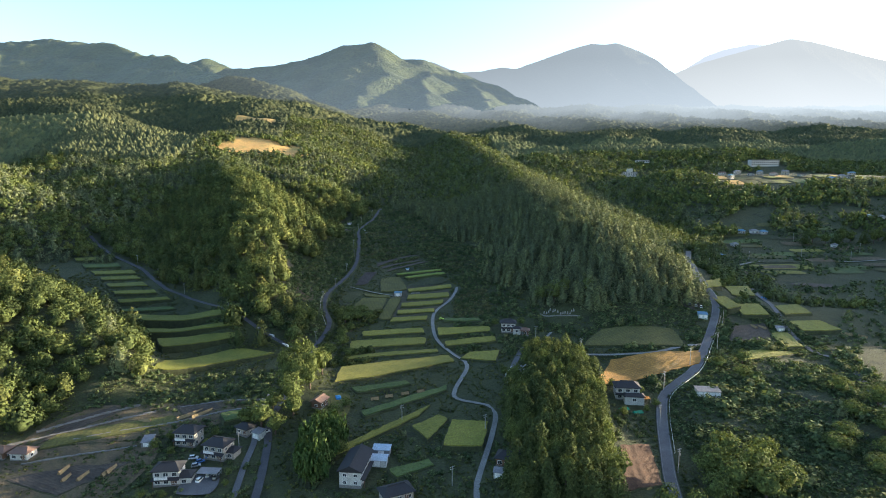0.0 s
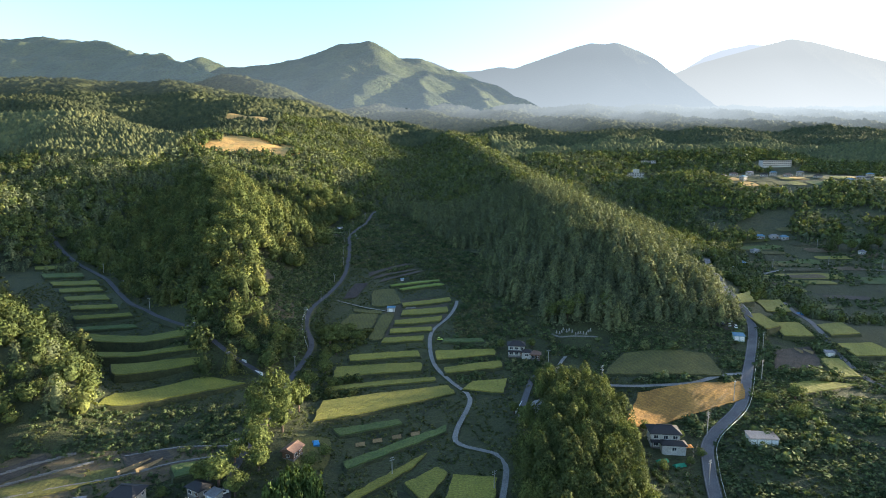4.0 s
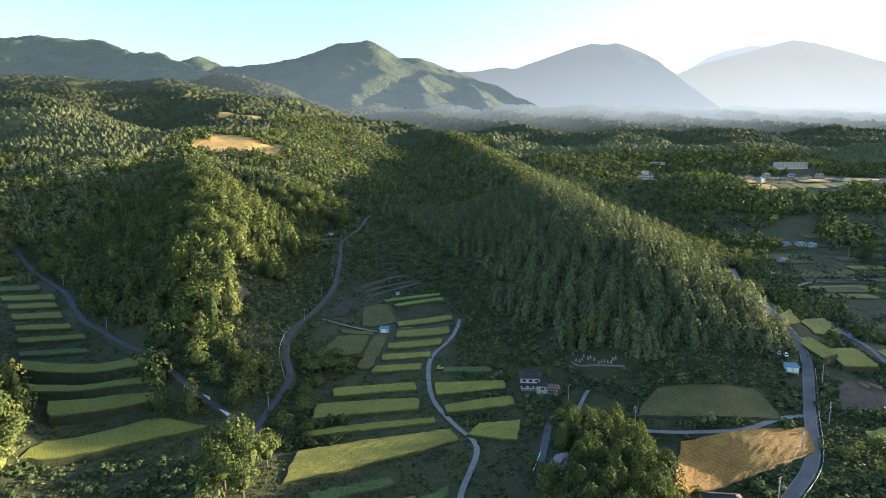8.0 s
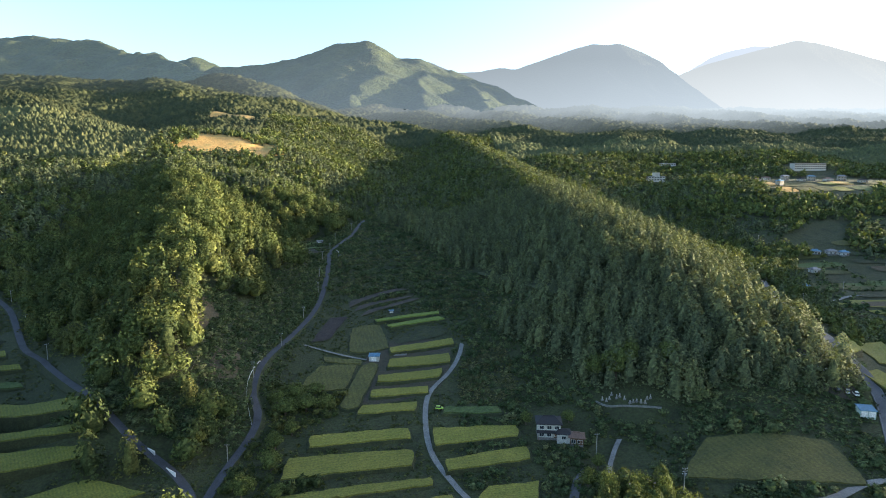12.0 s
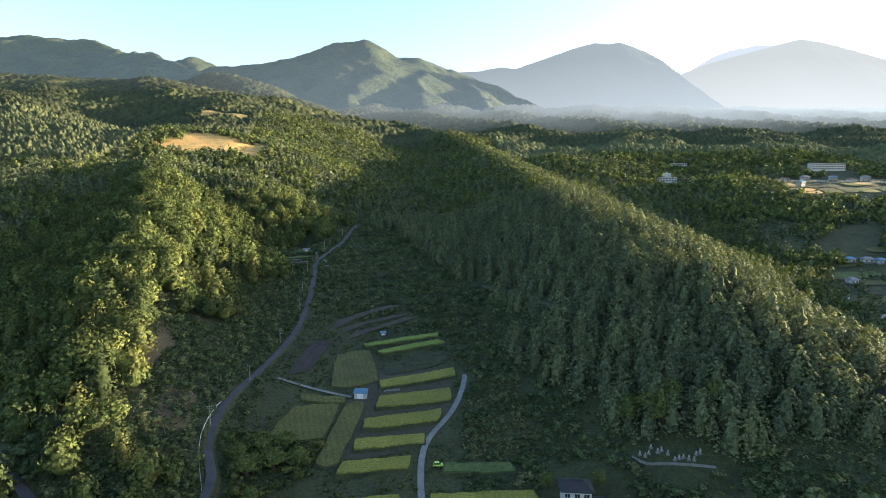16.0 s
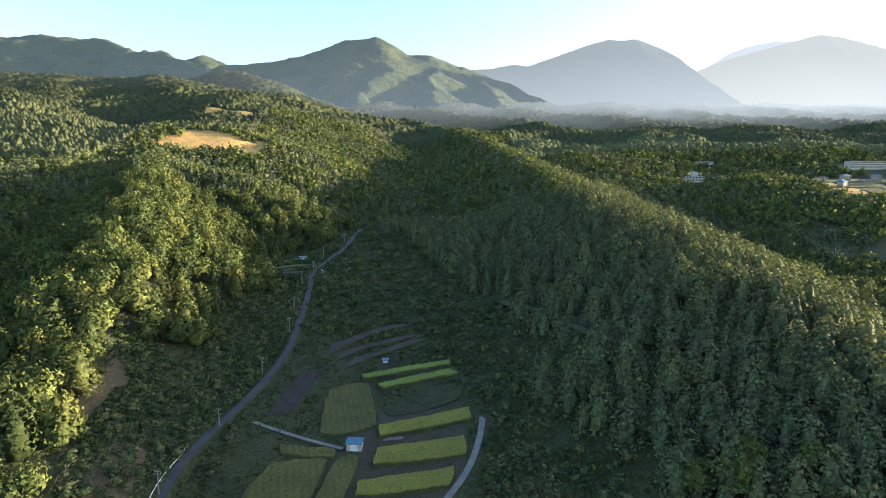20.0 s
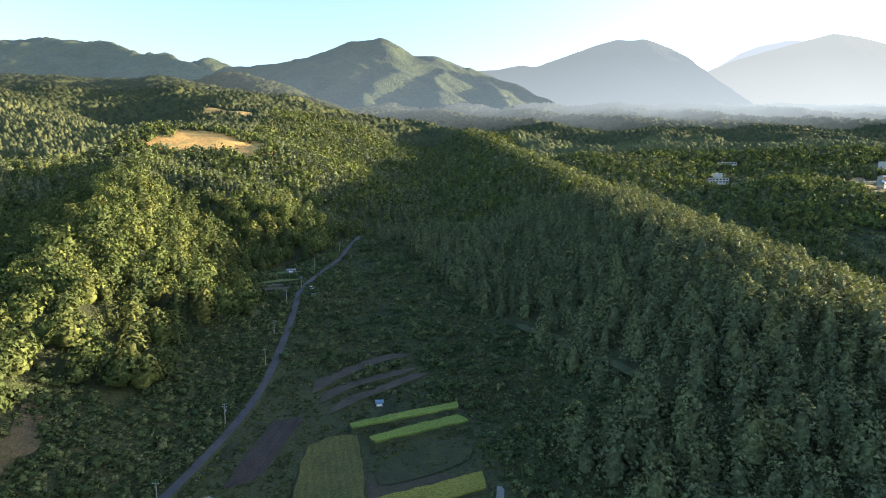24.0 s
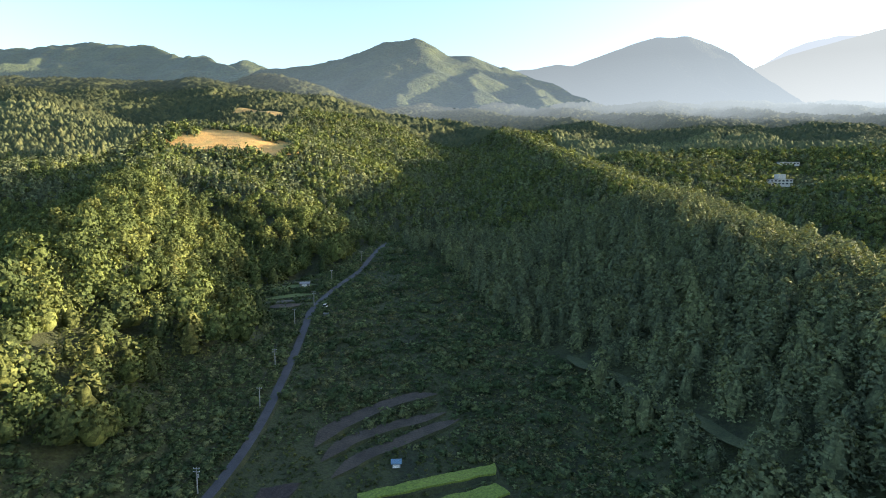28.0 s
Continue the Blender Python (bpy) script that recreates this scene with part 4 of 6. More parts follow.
wood("gully_wood", (-420, 150, 1256, 1660), 8.2, 2, "dark wood along the upper gully", 155, lambda x, y: gully_wood(x, y) & ~in_quad(x, y, STRIP, 2), 0.6, 0.68)
canopy("west_upland_wood", (-1200, -695, 755, 1250), 3.4, 9.0, 11.0, in_sight, CANOPY, "far woods over the western uplands", 149)
canopy("upland_wood", (-1120, 1340, 1245, 1640), 3.3, 8.8, 11.5, lambda x, y: in_sight(x, y) & ~gully_wood(x, y), CANOPY, "far woods over the rising uplands", 150)
canopy("high_upland_wood", (-1500, 1720, 1630, 2060), 4.6, 10.0, 12.0, in_sight, CANOPY, "fine far woods over the high uplands", 151)
canopy("far_woods", (-2500, 2720, 2045, 3160), 7.0, 14.0, 13.0, lambda x, y: np.abs(x) < 0.78 * y + 60 + 200 * (x > 0), HAZE_WOODS, "unbroken far woods below the mountains", 152)


def shrubs(name, box, step, size, label, seed, mask, kinds=BUSH_NEAR, gap=1.0, material=SHRUBS):
    x, y = spots(*box, step, seed)
    ok = mask(x, y) & clear(x, y, gap)
    plant(name, x[ok], y[ok], kinds, material, size, label, seed + 1, 1.0, 0.35 * size, 0.5)


shrubs("valley_scrub", (-70, 70, 440, 900), 4.0, 2.5, "tangled scrub on abandoned terraces", 200, lambda x, y: (x < right_foot(y) + 3) & (x > left_foot(y) - 3) & (waves(x, y, 34, 2) > -0.75) & ((np.mod(land(x, y), 2.6) < 1.0) | (waves(x, y, 70, 18) > 0.35)) & (y > 505 - 0.9 * np.maximum(x, -20)), BUSH_NEAR)
shrubs("slope_scrub", (-150, -76, 356, 760), 3.6, 2.2, "green creeper and bushes on the slope above the road", 210, lambda x, y: ((above_floor(x, y) < 18) & (x > np.where(y > 560, left_foot(y), -999))) | scar(x, y))
shrubs("ridge_foot_scrub", (14, 190, 330, 480), 3.4, 1.9, "bushes along the foot of the ridge", 220, lambda x, y: ~hills(x, y) & (waves(x, y, 30, 8) > -0.5) & ((x < 100) | (y > 352)))
shrubs("bank_weeds", (-300, 170, 180, 520), 2.2, 0.85, "weeds and small bushes on terrace banks", 230, lambda x, y: ~hills(x, y) & (waves(x, y, 22, 3) > -0.45), WEEDS, 0.6, CEDAR)
shrubs("road_fork_scrub", (-72, -38, 316, 404), 3.6, 2.5, "dark thicket between the spur road and the paddies", 242, lambda x, y: waves(x, y, 40, 19) > -0.4, BUSH_NEAR, 1.0, CEDAR)
shrubs("west_gully_scrub", (-170, -84, 268, 312), 3.2, 1.6, "dark bushes in the gully below the west terraces", 240, lambda x, y: waves(x, y, 30, 4) > -0.6)
shrubs("east_scrub", (112, 230, 150, 400), 4.6, 3.0, "thick dark bushes on the bank east of the main road", 250, lambda x, y: waves(x, y, 50, 6) > 0.1, BUSH_NEAR)
shrubs("east_creeper", (104, 232, 150, 400), 2.0, 1.45, "creeper and tall weeds matting the bank east of the road", 255, lambda x, y: waves(x, y, 40, 16) > -0.6, WEEDS, 0.6)
shrubs("east_valley_scrub", (230, 760, 180, 800), 7.0, 2.6, "dark hedges and thickets over the eastern valley", 260, lambda x, y: (waves(x, y, 90, 9) > 0.0) & ~hills(x, y), BUSH_FAR)

shrubs("roadside_garden", (72, 106, 226, 262), 3.0, 1.25, "sunlit garden shrubs beside the main road", 262, lambda x, y: (np.hypot(x - 93, y - 266) > 9) & (x > 76 + 0.2 * (y - 226)) & (waves(x, y, 18, 17) > -0.3), BUSH_NEAR, 0.8)
shrubs("reed_bed", (12, 40, 392, 446), 1.7, 1.15, "pale tall reeds on a fallow plot beside the lane", 264, lambda x, y: (x > 12 + 0.1 * (y - 392)) & (waves(x, y, 16, 22) > -0.5), WEEDS, 0.6, PAMPAS)
HOMES = [(-104, 210), (-97, 209), (-108, 238), (-91, 227), (-85, 243), (-78, 239), (-126, 238), (-89, 212), (-89, 206), (-79, 225), (-78, 210), (-98, 222), (-80, 232), (-95, 216), (-84, 234)]
shrubs("garden_hedges", (-132, -70, 194, 254), 2.6, 1.15, "clipped hedges and garden shrubs between the houses", 270, lambda x, y: np.min([np.hypot(x - a, y - b) for a, b in HOMES], 0) > 6.0, BUSH_NEAR, -1.0)
shrubs("farm_hedges", (-48, 34, 190, 246), 3.0, 1.3, "dark shrubs round the valley-bottom farm", 275, lambda x, y: (np.hypot(x + 32, y - 214) > 11) & (np.hypot(x + 23, y - 224) > 6) & (np.hypot(x + 15, y - 198) > 7) & (waves(x, y, 20, 12) > -0.1), BUSH_NEAR, 1.0)
shrubs("valley_weeds", (-78, 74, 430, 820), 2.9, 1.35, "tall weeds and creeper matting the valley floor", 285, lambda x, y: (x < right_foot(y) + 3) & (x > left_foot(y) - 3) & (y > 490 - 0.9 * np.maximum(x, -20)), WEEDS, 0.4)
shrubs("slope_creeper", (-150, -70, 356, 700), 2.3, 1.4, "green creeper matting the slope above the road", 287, lambda x, y: ((above_floor(x, y) < 18) & (x > np.where(y > 560, left_foot(y), -999))) | scar(x, y), WEEDS, 0.4)
shrubs("pale_grass", (-72, 62, 470, 800), 2.2, 1.05, "pale tall grass between the thickets", 280, lambda x, y: (x < right_foot(y) + 3) & (x > left_foot(y) - 3) & (waves(x, y, 46, 15) > -0.15) & (np.mod(land(x, y), 2.6) > 0.8) & (y > 512 - 0.9 * np.maximum(x, -20)), WEEDS, 0.8, PAMPAS)



# ---- building blocks ----
class Shape:
    """Corners and faces of one mesh, gathered from simple solids."""

    def __init__(self):
        self.v, self.f = [], []

    def add(self, verts, faces):
        n = len(self.v)
        self.v += [tuple(p) for p in verts]
        self.f += [tuple(n + i for i in f) for f in faces]
        return self

    def box(self, x0, x1, y0, y1, z0, z1):
        v = [(x, y, z) for z in (z0, z1) for x, y in ((x0, y0), (x1, y0), (x1, y1), (x0, y1))]
        return self.add(v, [(3, 2, 1, 0), (4, 5, 6, 7), (0, 1, 5, 4), (1, 2, 6, 5), (2, 3, 7, 6), (3, 0, 4, 7)])

    def hip(self, x0, x1, y0, y1, z, rise, inset, thick=0.22):
        """A roof with a ridge along x; inset 0 gives gables."""
        ym = (y0 + y1) / 2
        low = [(x0, y0), (x1, y0), (x1, y1), (x0, y1)]
        v = [(x, y, z) for x, y in low] + [(x, y, z + thick) for x, y in low] + [(x0 + inset, ym, z + rise + thick), (x1 - inset, ym, z + rise + thick)]
        return self.add(v, [(3, 2, 1, 0), (0, 1, 5, 4), (1, 2, 6, 5), (2, 3, 7, 6), (3, 0, 4, 7), (4, 5, 9, 8), (6, 7, 8, 9), (5, 6, 9), (7, 4, 8)])

    def tube(self, a, b, r0, r1, n=8):
        a, b = Vector(a), Vector(b)
        w = (b - a).normalized()
        s = w.cross(Vector((0.3, 0.9, 0.2))).normalized()
        t = w.cross(s)
        ring = lambda c, r: [c + (s * math.cos(6.2832 * i / n) + t * math.sin(6.2832 * i / n)) * r for i in range(n)]
        v = ring(a, r0) + ring(b, r1)
        return self.add(v, [(i, (i + 1) % n, n + (i + 1) % n, n + i) for i in range(n)] + [tuple(range(n - 1, -1, -1)), tuple(range(n, 2 * n))])


def part(name, shape, material, parent, label=""):
    ob = mesh_object(name, shape.v, shape.f, material, parent)
    return tagged(ob, label) if label else ob


def thing(name, x, y, turn, label, category, group="", z=None):
    ob = tagged(new(name), label, category, group)
    ob.matrix_basis = pose(x, y, float(land(x, y)) if z is None else z, 0, 0, turn)
    return ob


def plain(name, colour, rough=0.6, metal=0.0, fine=0.3):
    return surface(name, tuple(c * 0.85 for c in colour), tuple(min(1, c * 1.12) for c in colour), 2.5, fine, rough, 0.1, 0.05, metal)


PLASTER = plain("white_plaster", (0.46, 0.455, 0.43), 0.8)
CREAM = plain("cream_plaster", (0.34, 0.31, 0.26), 0.8)
TIMBER = plain("brown_timber", (0.13, 0.075, 0.045), 0.8)
DARK_TILE = plain("dark_roof_tile", (0.020, 0.020, 0.023), 0.75)
BROWN_TILE = plain("brown_roof_tile", (0.14, 0.085, 0.06), 0.6)
GREY_TIN = plain("grey_tin", (0.19, 0.19, 0.20), 0.6, 0.1)
BLUE_TIN = plain("blue_tin", (0.07, 0.18, 0.28), 0.5)
TAN_TIN = plain("tan_tin_roof", (0.36, 0.28, 0.22), 0.5)
STONE = plain("grey_stone", (0.17, 0.165, 0.16), 0.8)
CABLE = plain("black_cable", (0.07, 0.065, 0.06), 0.7)
STEEL = plain("grey_steel", (0.34, 0.35, 0.36), 0.45, 0.6)
POLE = plain("grey_concrete_pole", (0.30, 0.29, 0.27), 0.7)
WHITE = plain("white_paint", (0.75, 0.75, 0.74), 0.5)
RUBBER = plain("black_rubber", (0.02, 0.02, 0.02), 0.8)
TARP = plain("blue_tarpaulin", (0.04, 0.22, 0.50), 0.5)
ORANGE_CLOTH = plain("orange_cloth", (0.62, 0.26, 0.05), 0.8)
NET = plain("green_net", (0.03, 0.22, 0.12), 0.8)
HAY = plain("dry_rice_straw", (0.24, 0.18, 0.09), 0.95)
LIME = plain("lime_paint", (0.42, 0.60, 0.08), 0.5)
GLASS, g_nodes, g_links, g_bsdf = nodes_of("window_glass")
g_bsdf.inputs["Base Color"].default_value = (0.03, 0.04, 0.05, 1)
g_bsdf.inputs["Roughness"].default_value = 0.06
g_bsdf.inputs["Specular IOR Level"].default_value = 0.8


def window(parent, x, y, z, w, h, side="y"):
    """A framed pane proud of the wall; side: the axis that it faces along, with its sign."""
    s = -1 if side.startswith("-") else 1
    fr, gl = Shape(), Shape()
    for a0, a1, b0, b1 in ((-w / 2 - 0.08, w / 2 + 0.08, h, h + 0.08), (-w / 2 - 0.08, w / 2 + 0.08, -0.08, 0), (-w / 2 - 0.08, -w / 2, 0, h), (w / 2, w / 2 + 0.08, 0, h), (-0.03, 0.03, 0, h)):
        if side.endswith("y"):
            fr.box(x + a0, x + a1, *sorted((y, y + s * 0.09)), z + b0, z + b1)
        else:
            fr.box(*sorted((x, x + s * 0.09)), y + a0, y + a1, z + b0, z + b1)
    if side.endswith("y"):
        gl.box(x - w / 2, x + w / 2, *sorted((y, y + s * 0.05)), z, z + h)
    else:
        gl.box(*sorted((x, x + s * 0.05)), y - w / 2, y + w / 2, z, z + h)
    frame_ob = part("window", fr, WHITE if s else STEEL, parent)
    part("pane", gl, GLASS, frame_ob, "dark reflecting window glass")


def house(x, y, turn, w, d, storeys, wall, roof, label, gable=False, wing=None, porch=True, balcony=False, group="farmhouses"):
    """A Japanese country house: base, walls, tiled roof with deep eaves, windows, porch roof, and maybe a lower wing."""
    ob = thing("house", x, y, turn, label, "house", group)
    h = 2.8 * storeys + 0.4
    part("foundation", Shape().box(-w / 2 - 0.1, w / 2 + 0.1, -d / 2 - 0.1, d / 2 + 0.1, -1.5, 0.45), STONE, ob)
    part("wall", Shape().box(-w / 2, w / 2, -d / 2, d / 2, 0.45, h), wall, ob)
    e = 0.8
    inset = -0.0 if gable else min(w, d) * 0.42
    rise = d * 0.27
    part("roof", Shape().hip(-w / 2 - e, w / 2 + e, -d / 2 - e, d / 2 + e, h, rise, inset), roof, ob)
    if gable:
        for s in (-1, 1):
            xg = s * (w / 2 - 0.1)
            part("gable", Shape().add([(xg, -d / 2, h + 0.1), (xg, d / 2, h + 0.1), (xg, 0, h + rise * 0.92)], [(0, 1, 2)] if s > 0 else [(2, 1, 0)]), wall, ob)
    part("ridge_cap", Shape().box(-w / 2 - e + inset, w / 2 + e - inset, -0.22, 0.22, h + rise + 0.12, h + rise + 0.42), roof, ob)
    for level in range(storeys):
        z = 0.95 + 2.8 * level + (0.2 if level else 0)
        n = max(2, int(w // 3))
        for i in range(n):
            window(ob, -w / 2 + w * (i + 0.5) / n, -d / 2, z, 1.7, 1.35, "-y")
        for i in range(max(1, int(d // 3.6))):
            yy = -d / 2 + d * (i + 0.5) / max(1, int(d // 3.6))
            window(ob, w / 2, yy, z, 1.3, 1.1, "x")
            window(ob, -w / 2, yy, z, 1.3, 1.1, "-x")
    part("door", Shape().box(w * 0.2, w * 0.2 + 1.6, -d / 2 - 0.06, -d / 2, 0.45, 2.5), TIMBER, ob)
    if porch and storeys > 1:
        part("porch_roof", Shape().add([(-w / 2 - 0.5, -d / 2, 3.5), (w / 2 + 0.5, -d / 2, 3.5), (w / 2 + 0.5, -d / 2 - 1.6, 2.9), (-w / 2 - 0.5, -d / 2 - 1.6, 2.9),
                                        (-w / 2 - 0.5, -d / 2, 3.3), (w / 2 + 0.5, -d / 2, 3.3), (w / 2 + 0.5, -d / 2 - 1.6, 2.75), (-w / 2 - 0.5, -d / 2 - 1.6, 2.75)],
                                       [(3, 2, 1, 0), (4, 5, 6, 7), (7, 6, 2, 3), (6, 5, 1, 2), (4, 7, 3, 0)]), roof, ob)
        for px in (-w / 2 + 0.3, w / 2 - 0.3):
            part("post", Shape().box(px - 0.08, px + 0.08, -d / 2 - 1.45, -d / 2 - 1.29, -0.5, 2.8), TIMBER, ob)
    if balcony:
        part("balcony", Shape().box(-w * 0.42, w * 0.1, -d / 2 - 1.2, -d / 2 - 0.05, 3.1, 3.25).box(-w * 0.42, w * 0.1, -d / 2 - 1.2, -d / 2 - 1.1, 3.25, 4.15), WHITE, ob, "white balcony with a railing")
    if wing:
        wx, wy, ww, wd = wing
        part("wing_wall", Shape().box(wx - ww / 2, wx + ww / 2, wy - wd / 2, wy + wd / 2, -1.0, 3.0), wall, ob)
        part("wing_roof", Shape().hip(wx - ww / 2 - 0.6, wx + ww / 2 + 0.6, wy - wd / 2 - 0.6, wy + wd / 2 + 0.6, 3.0, wd * 0.25, 0 if gable else wd * 0.4), roof, ob)
        window(ob, wx, wy - wd / 2, 0.9, 1.6, 1.3, "-y")
    return ob


def shed(x, y, turn, w, d, h, wall, roof, label, lean=0.5, doors=1, name="shed"):
    """A farm shed with a sloping sheet roof, ribs and doors."""
    ob = thing(name, x, y, turn, label, "shed", "farm sheds")
    part("wall", Shape().add([(-w / 2, -d / 2, -1), (w / 2, -d / 2, -1), (w / 2, d / 2, -1), (-w / 2, d / 2, -1), (-w / 2, -d / 2, h), (w / 2, -d / 2, h), (w / 2, d / 2, h + lean), (-w / 2, d / 2, h + lean)],
                             [(3, 2, 1, 0), (4, 5, 6, 7), (0, 1, 5, 4), (1, 2, 6, 5), (2, 3, 7, 6), (3, 0, 4, 7)]), wall, ob)
    e = 0.35
    part("roof", Shape().add([(-w / 2 - e, -d / 2 - e, h), (w / 2 + e, -d / 2 - e, h), (w / 2 + e, d / 2 + e, h + lean + 0.05), (-w / 2 - e, d / 2 + e, h + lean + 0.05),
                              (-w / 2 - e, -d / 2 - e, h + 0.14), (w / 2 + e, -d / 2 - e, h + 0.14), (w / 2 + e, d / 2 + e, h + lean + 0.2), (-w / 2 - e, d / 2 + e, h + lean + 0.2)],
                             [(3, 2, 1, 0), (4, 5, 6, 7), (0, 1, 5, 4), (1, 2, 6, 5), (2, 3, 7, 6), (3, 0, 4, 7)]), roof, ob)
    n = int(w // 1.1)
    for i in range(n + 1):
        xx = -w / 2 - e + 0.1 + (w + 2 * e - 0.2) * i / max(n, 1)
        part("rib", Shape().add([(xx - 0.05, -d / 2 - e, h + 0.14), (xx + 0.05, -d / 2 - e, h + 0.14), (xx + 0.05, d / 2 + e, h + lean + 0.2), (xx - 0.05, d / 2 + e, h + lean + 0.2),
                                 (xx - 0.05, -d / 2 - e, h + 0.22), (xx + 0.05, -d / 2 - e, h + 0.22), (xx + 0.05, d / 2 + e, h + lean + 0.28), (xx - 0.05, d / 2 + e, h + lean + 0.28)],
                                [(4, 5, 6, 7), (0, 1, 5, 4), (1, 2, 6, 5), (2, 3, 7, 6), (3, 0, 4, 7)]), roof, ob)
    for i in range(doors):
        xx = -w / 2 + w * (i + 0.5) / doors
        part("door", Shape().box(xx - min(1.3, w / doors * 0.4), xx + min(1.3, w / doors * 0.4), -d / 2 - 0.07, -d / 2, 0.05, min(2.3, h - 0.25)), WHITE, ob, "pale sheet-metal door")
    return ob


CAR_COLOURS = {"white": WHITE, "silver": plain("silver_paint", (0.45, 0.46, 0.48), 0.3, 0.5), "black": plain("black_paint", (0.02, 0.02, 0.022), 0.3), "blue": plain("blue_paint", (0.04, 0.12, 0.32), 0.3), "lime": LIME}


def car(x, y, turn, colour, length=3.6, tall=1.6, name="car"):
    """A small car: body with sloping bonnet, cabin, glass, bumpers, lamps and four wheels."""
    ob = thing(name, x, y, turn, f"small {colour} car parked on the ground", "car", "parked cars")
    z = float(max(land(x + a, y + b) for a in (-1.5, 1.5) for b in (-1.5, 1.5)))
    ob.matrix_basis = pose(x, y, z + 0.05, 0, 0, turn)
    l, w = length / 2, 0.76
    paint = CAR_COLOURS[colour]
    prof = [(-l, 0.35), (l, 0.35), (l, 0.75), (l * 0.55, 0.95), (-l * 0.95, 1.0), (-l, 0.7)]
    v = [(p, s * w, q) for s in (-1, 1) for p, q in prof]
    k = len(prof)
    part("body", Shape().add(v, [tuple(range(k)), tuple(range(2 * k - 1, k - 1, -1))] + [(i, k + i, k + (i + 1) % k, (i + 1) % k) for i in range(k)]), paint, ob)
    cab = [(-l * 0.92, 0.98), (l * 0.5, 0.94), (l * 0.2, tall), (-l * 0.8, tall)]
    v = [(p, s * (w - (0.04 if q < 1.2 else 0.12)), q) for s in (-1, 1) for p, q in cab]
    part("glasshouse", Shape().add(v, [(0, 1, 2, 3), (7, 6, 5, 4), (0, 4, 5, 1), (1, 5, 6, 2), (2, 6, 7, 3), (3, 7, 4, 0)]), GLASS, ob, "dark car windows")
    part("roof", Shape().box(-l * 0.8, l * 0.2, -w + 0.12, w - 0.12, tall, tall + 0.06), paint, ob)
    for sx in (-0.62, 0.62):
        for sy in (-1, 1):
            part("wheel", Shape().tube((l * sx, sy * (w - 0.12), 0.3), (l * sx, sy * (w + 0.02), 0.3), 0.3, 0.3, 12), RUBBER, ob)
    for sy in (-1, 1):
        part("headlight", Shape().box(l - 0.02, l + 0.03, sy * 0.55 - 0.14, sy * 0.55 + 0.14, 0.6, 0.74), WHITE, ob, "clear headlight")
    return ob


def utility_pole(x, y, tall=8.5, turn=0, arms=2, box=False, label="grey concrete utility pole with crossarms beside the road"):
    ob = thing("utility_pole", x, y, turn, label, "pole", "utility poles")
    part("pole", Shape().tube((0, 0, -1), (0, 0, tall), 0.2, 0.12, 8), POLE, ob)
    for i in range(arms):
        z = tall - 0.4 - 0.9 * i
        arm = part("crossarm", Shape().box(-0.9, 0.9, -0.06, 0.06, z - 0.06, z + 0.06), STEEL, ob)
        for s in (-0.8, 0, 0.8) if i == 0 else (-0.8, 0.8):
            part("insulator", Shape().tube((s, 0, z + 0.06), (s, 0, z + 0.32), 0.06, 0.04, 6), WHITE, arm)
    if box:
        part("transformer", Shape().tube((0.35, 0, tall - 2.9), (0.35, 0, tall - 2.0), 0.26, 0.26, 10), STEEL, ob)
    return ob


def wire(a, b, sag=0.8, r=0.022):
    """A sagging cable between two points."""
    a, b = Vector(a), Vector(b)
    s = Shape()
    n = 8
    pts = [a.lerp(b, i / n) - Vector((0, 0, 4 * sag * (i / n) * (1 - i / n))) for i in range(n + 1)]
    for p, q in zip(pts, pts[1:]):
        s.tube(p, q, r, r, 4)
    return tagged(mesh_object("power_cable", s.v, s.f, CABLE), "sagging black power cable between poles", "cable", "power cables")


def ground_z(x, y):
    return float(land(x, y))


# ---- trees that stand alone or in groves ----
def leaf_mesh(name, tris, material):
    me = bpy.data.meshes.new(name)
    me.from_pydata(tris[..., :3].reshape(-1, 3).tolist(), [], np.arange(len(tris) * 3).reshape(-1, 3).tolist())
    me.attributes.new("tint", "FLOAT", "POINT").data.foreach_set("value", np.full(len(tris) * 3, np.random.default_rng(len(tris) + len(name)).uniform(0.3, 0.9), np.float32))
    shade_softly(me, tris[..., 3:].reshape(-1, 3))
    me.materials.append(material)
    return me


def tree_model(name, seed, kind):
    """One tree of crown radius 1 with a tapered trunk, limbs and a leafy crown."""
    rng = np.random.default_rng(seed)
    ob = tagged(new(name), "", "tree")
    trunk = Shape().tube((0, 0, -0.3), (0, 0, 1.3), 0.09, 0.05, 7)
    for i in range(5):
        a, z = rng.uniform(0, 6.28), rng.uniform(0.5, 1.1)
        trunk.tube((0, 0, z), (0.5 * math.cos(a), 0.5 * math.sin(a), z + 0.35), 0.035, 0.015, 5)
    part("trunk", trunk, BARK, ob)
    if kind == "round":
        tris, mat = np.concatenate([lumps(seed, 14, 8, False) * CORE, ball(seed, 1100, 0.075)]), WOODS
        tris = tris + (0, 0, 0.25, 0, 0, 0)
    else:
        tris, mat = np.concatenate([lumps(seed, 11, 9, True) * CORE, cone(seed, 900, 0.095, 1.0, 0.5)]), CEDAR
    crown = new("crown", leaf_mesh("crown", tris, mat))
    crown.parent = ob
    return ob


ROUND_TREES = [tree_model("broadleaf_tree", 300 + i, "round") for i in range(5)]
CEDARS = [tree_model("cedar_tree", 320 + i, "cone") for i in range(4)]
used_models = set()


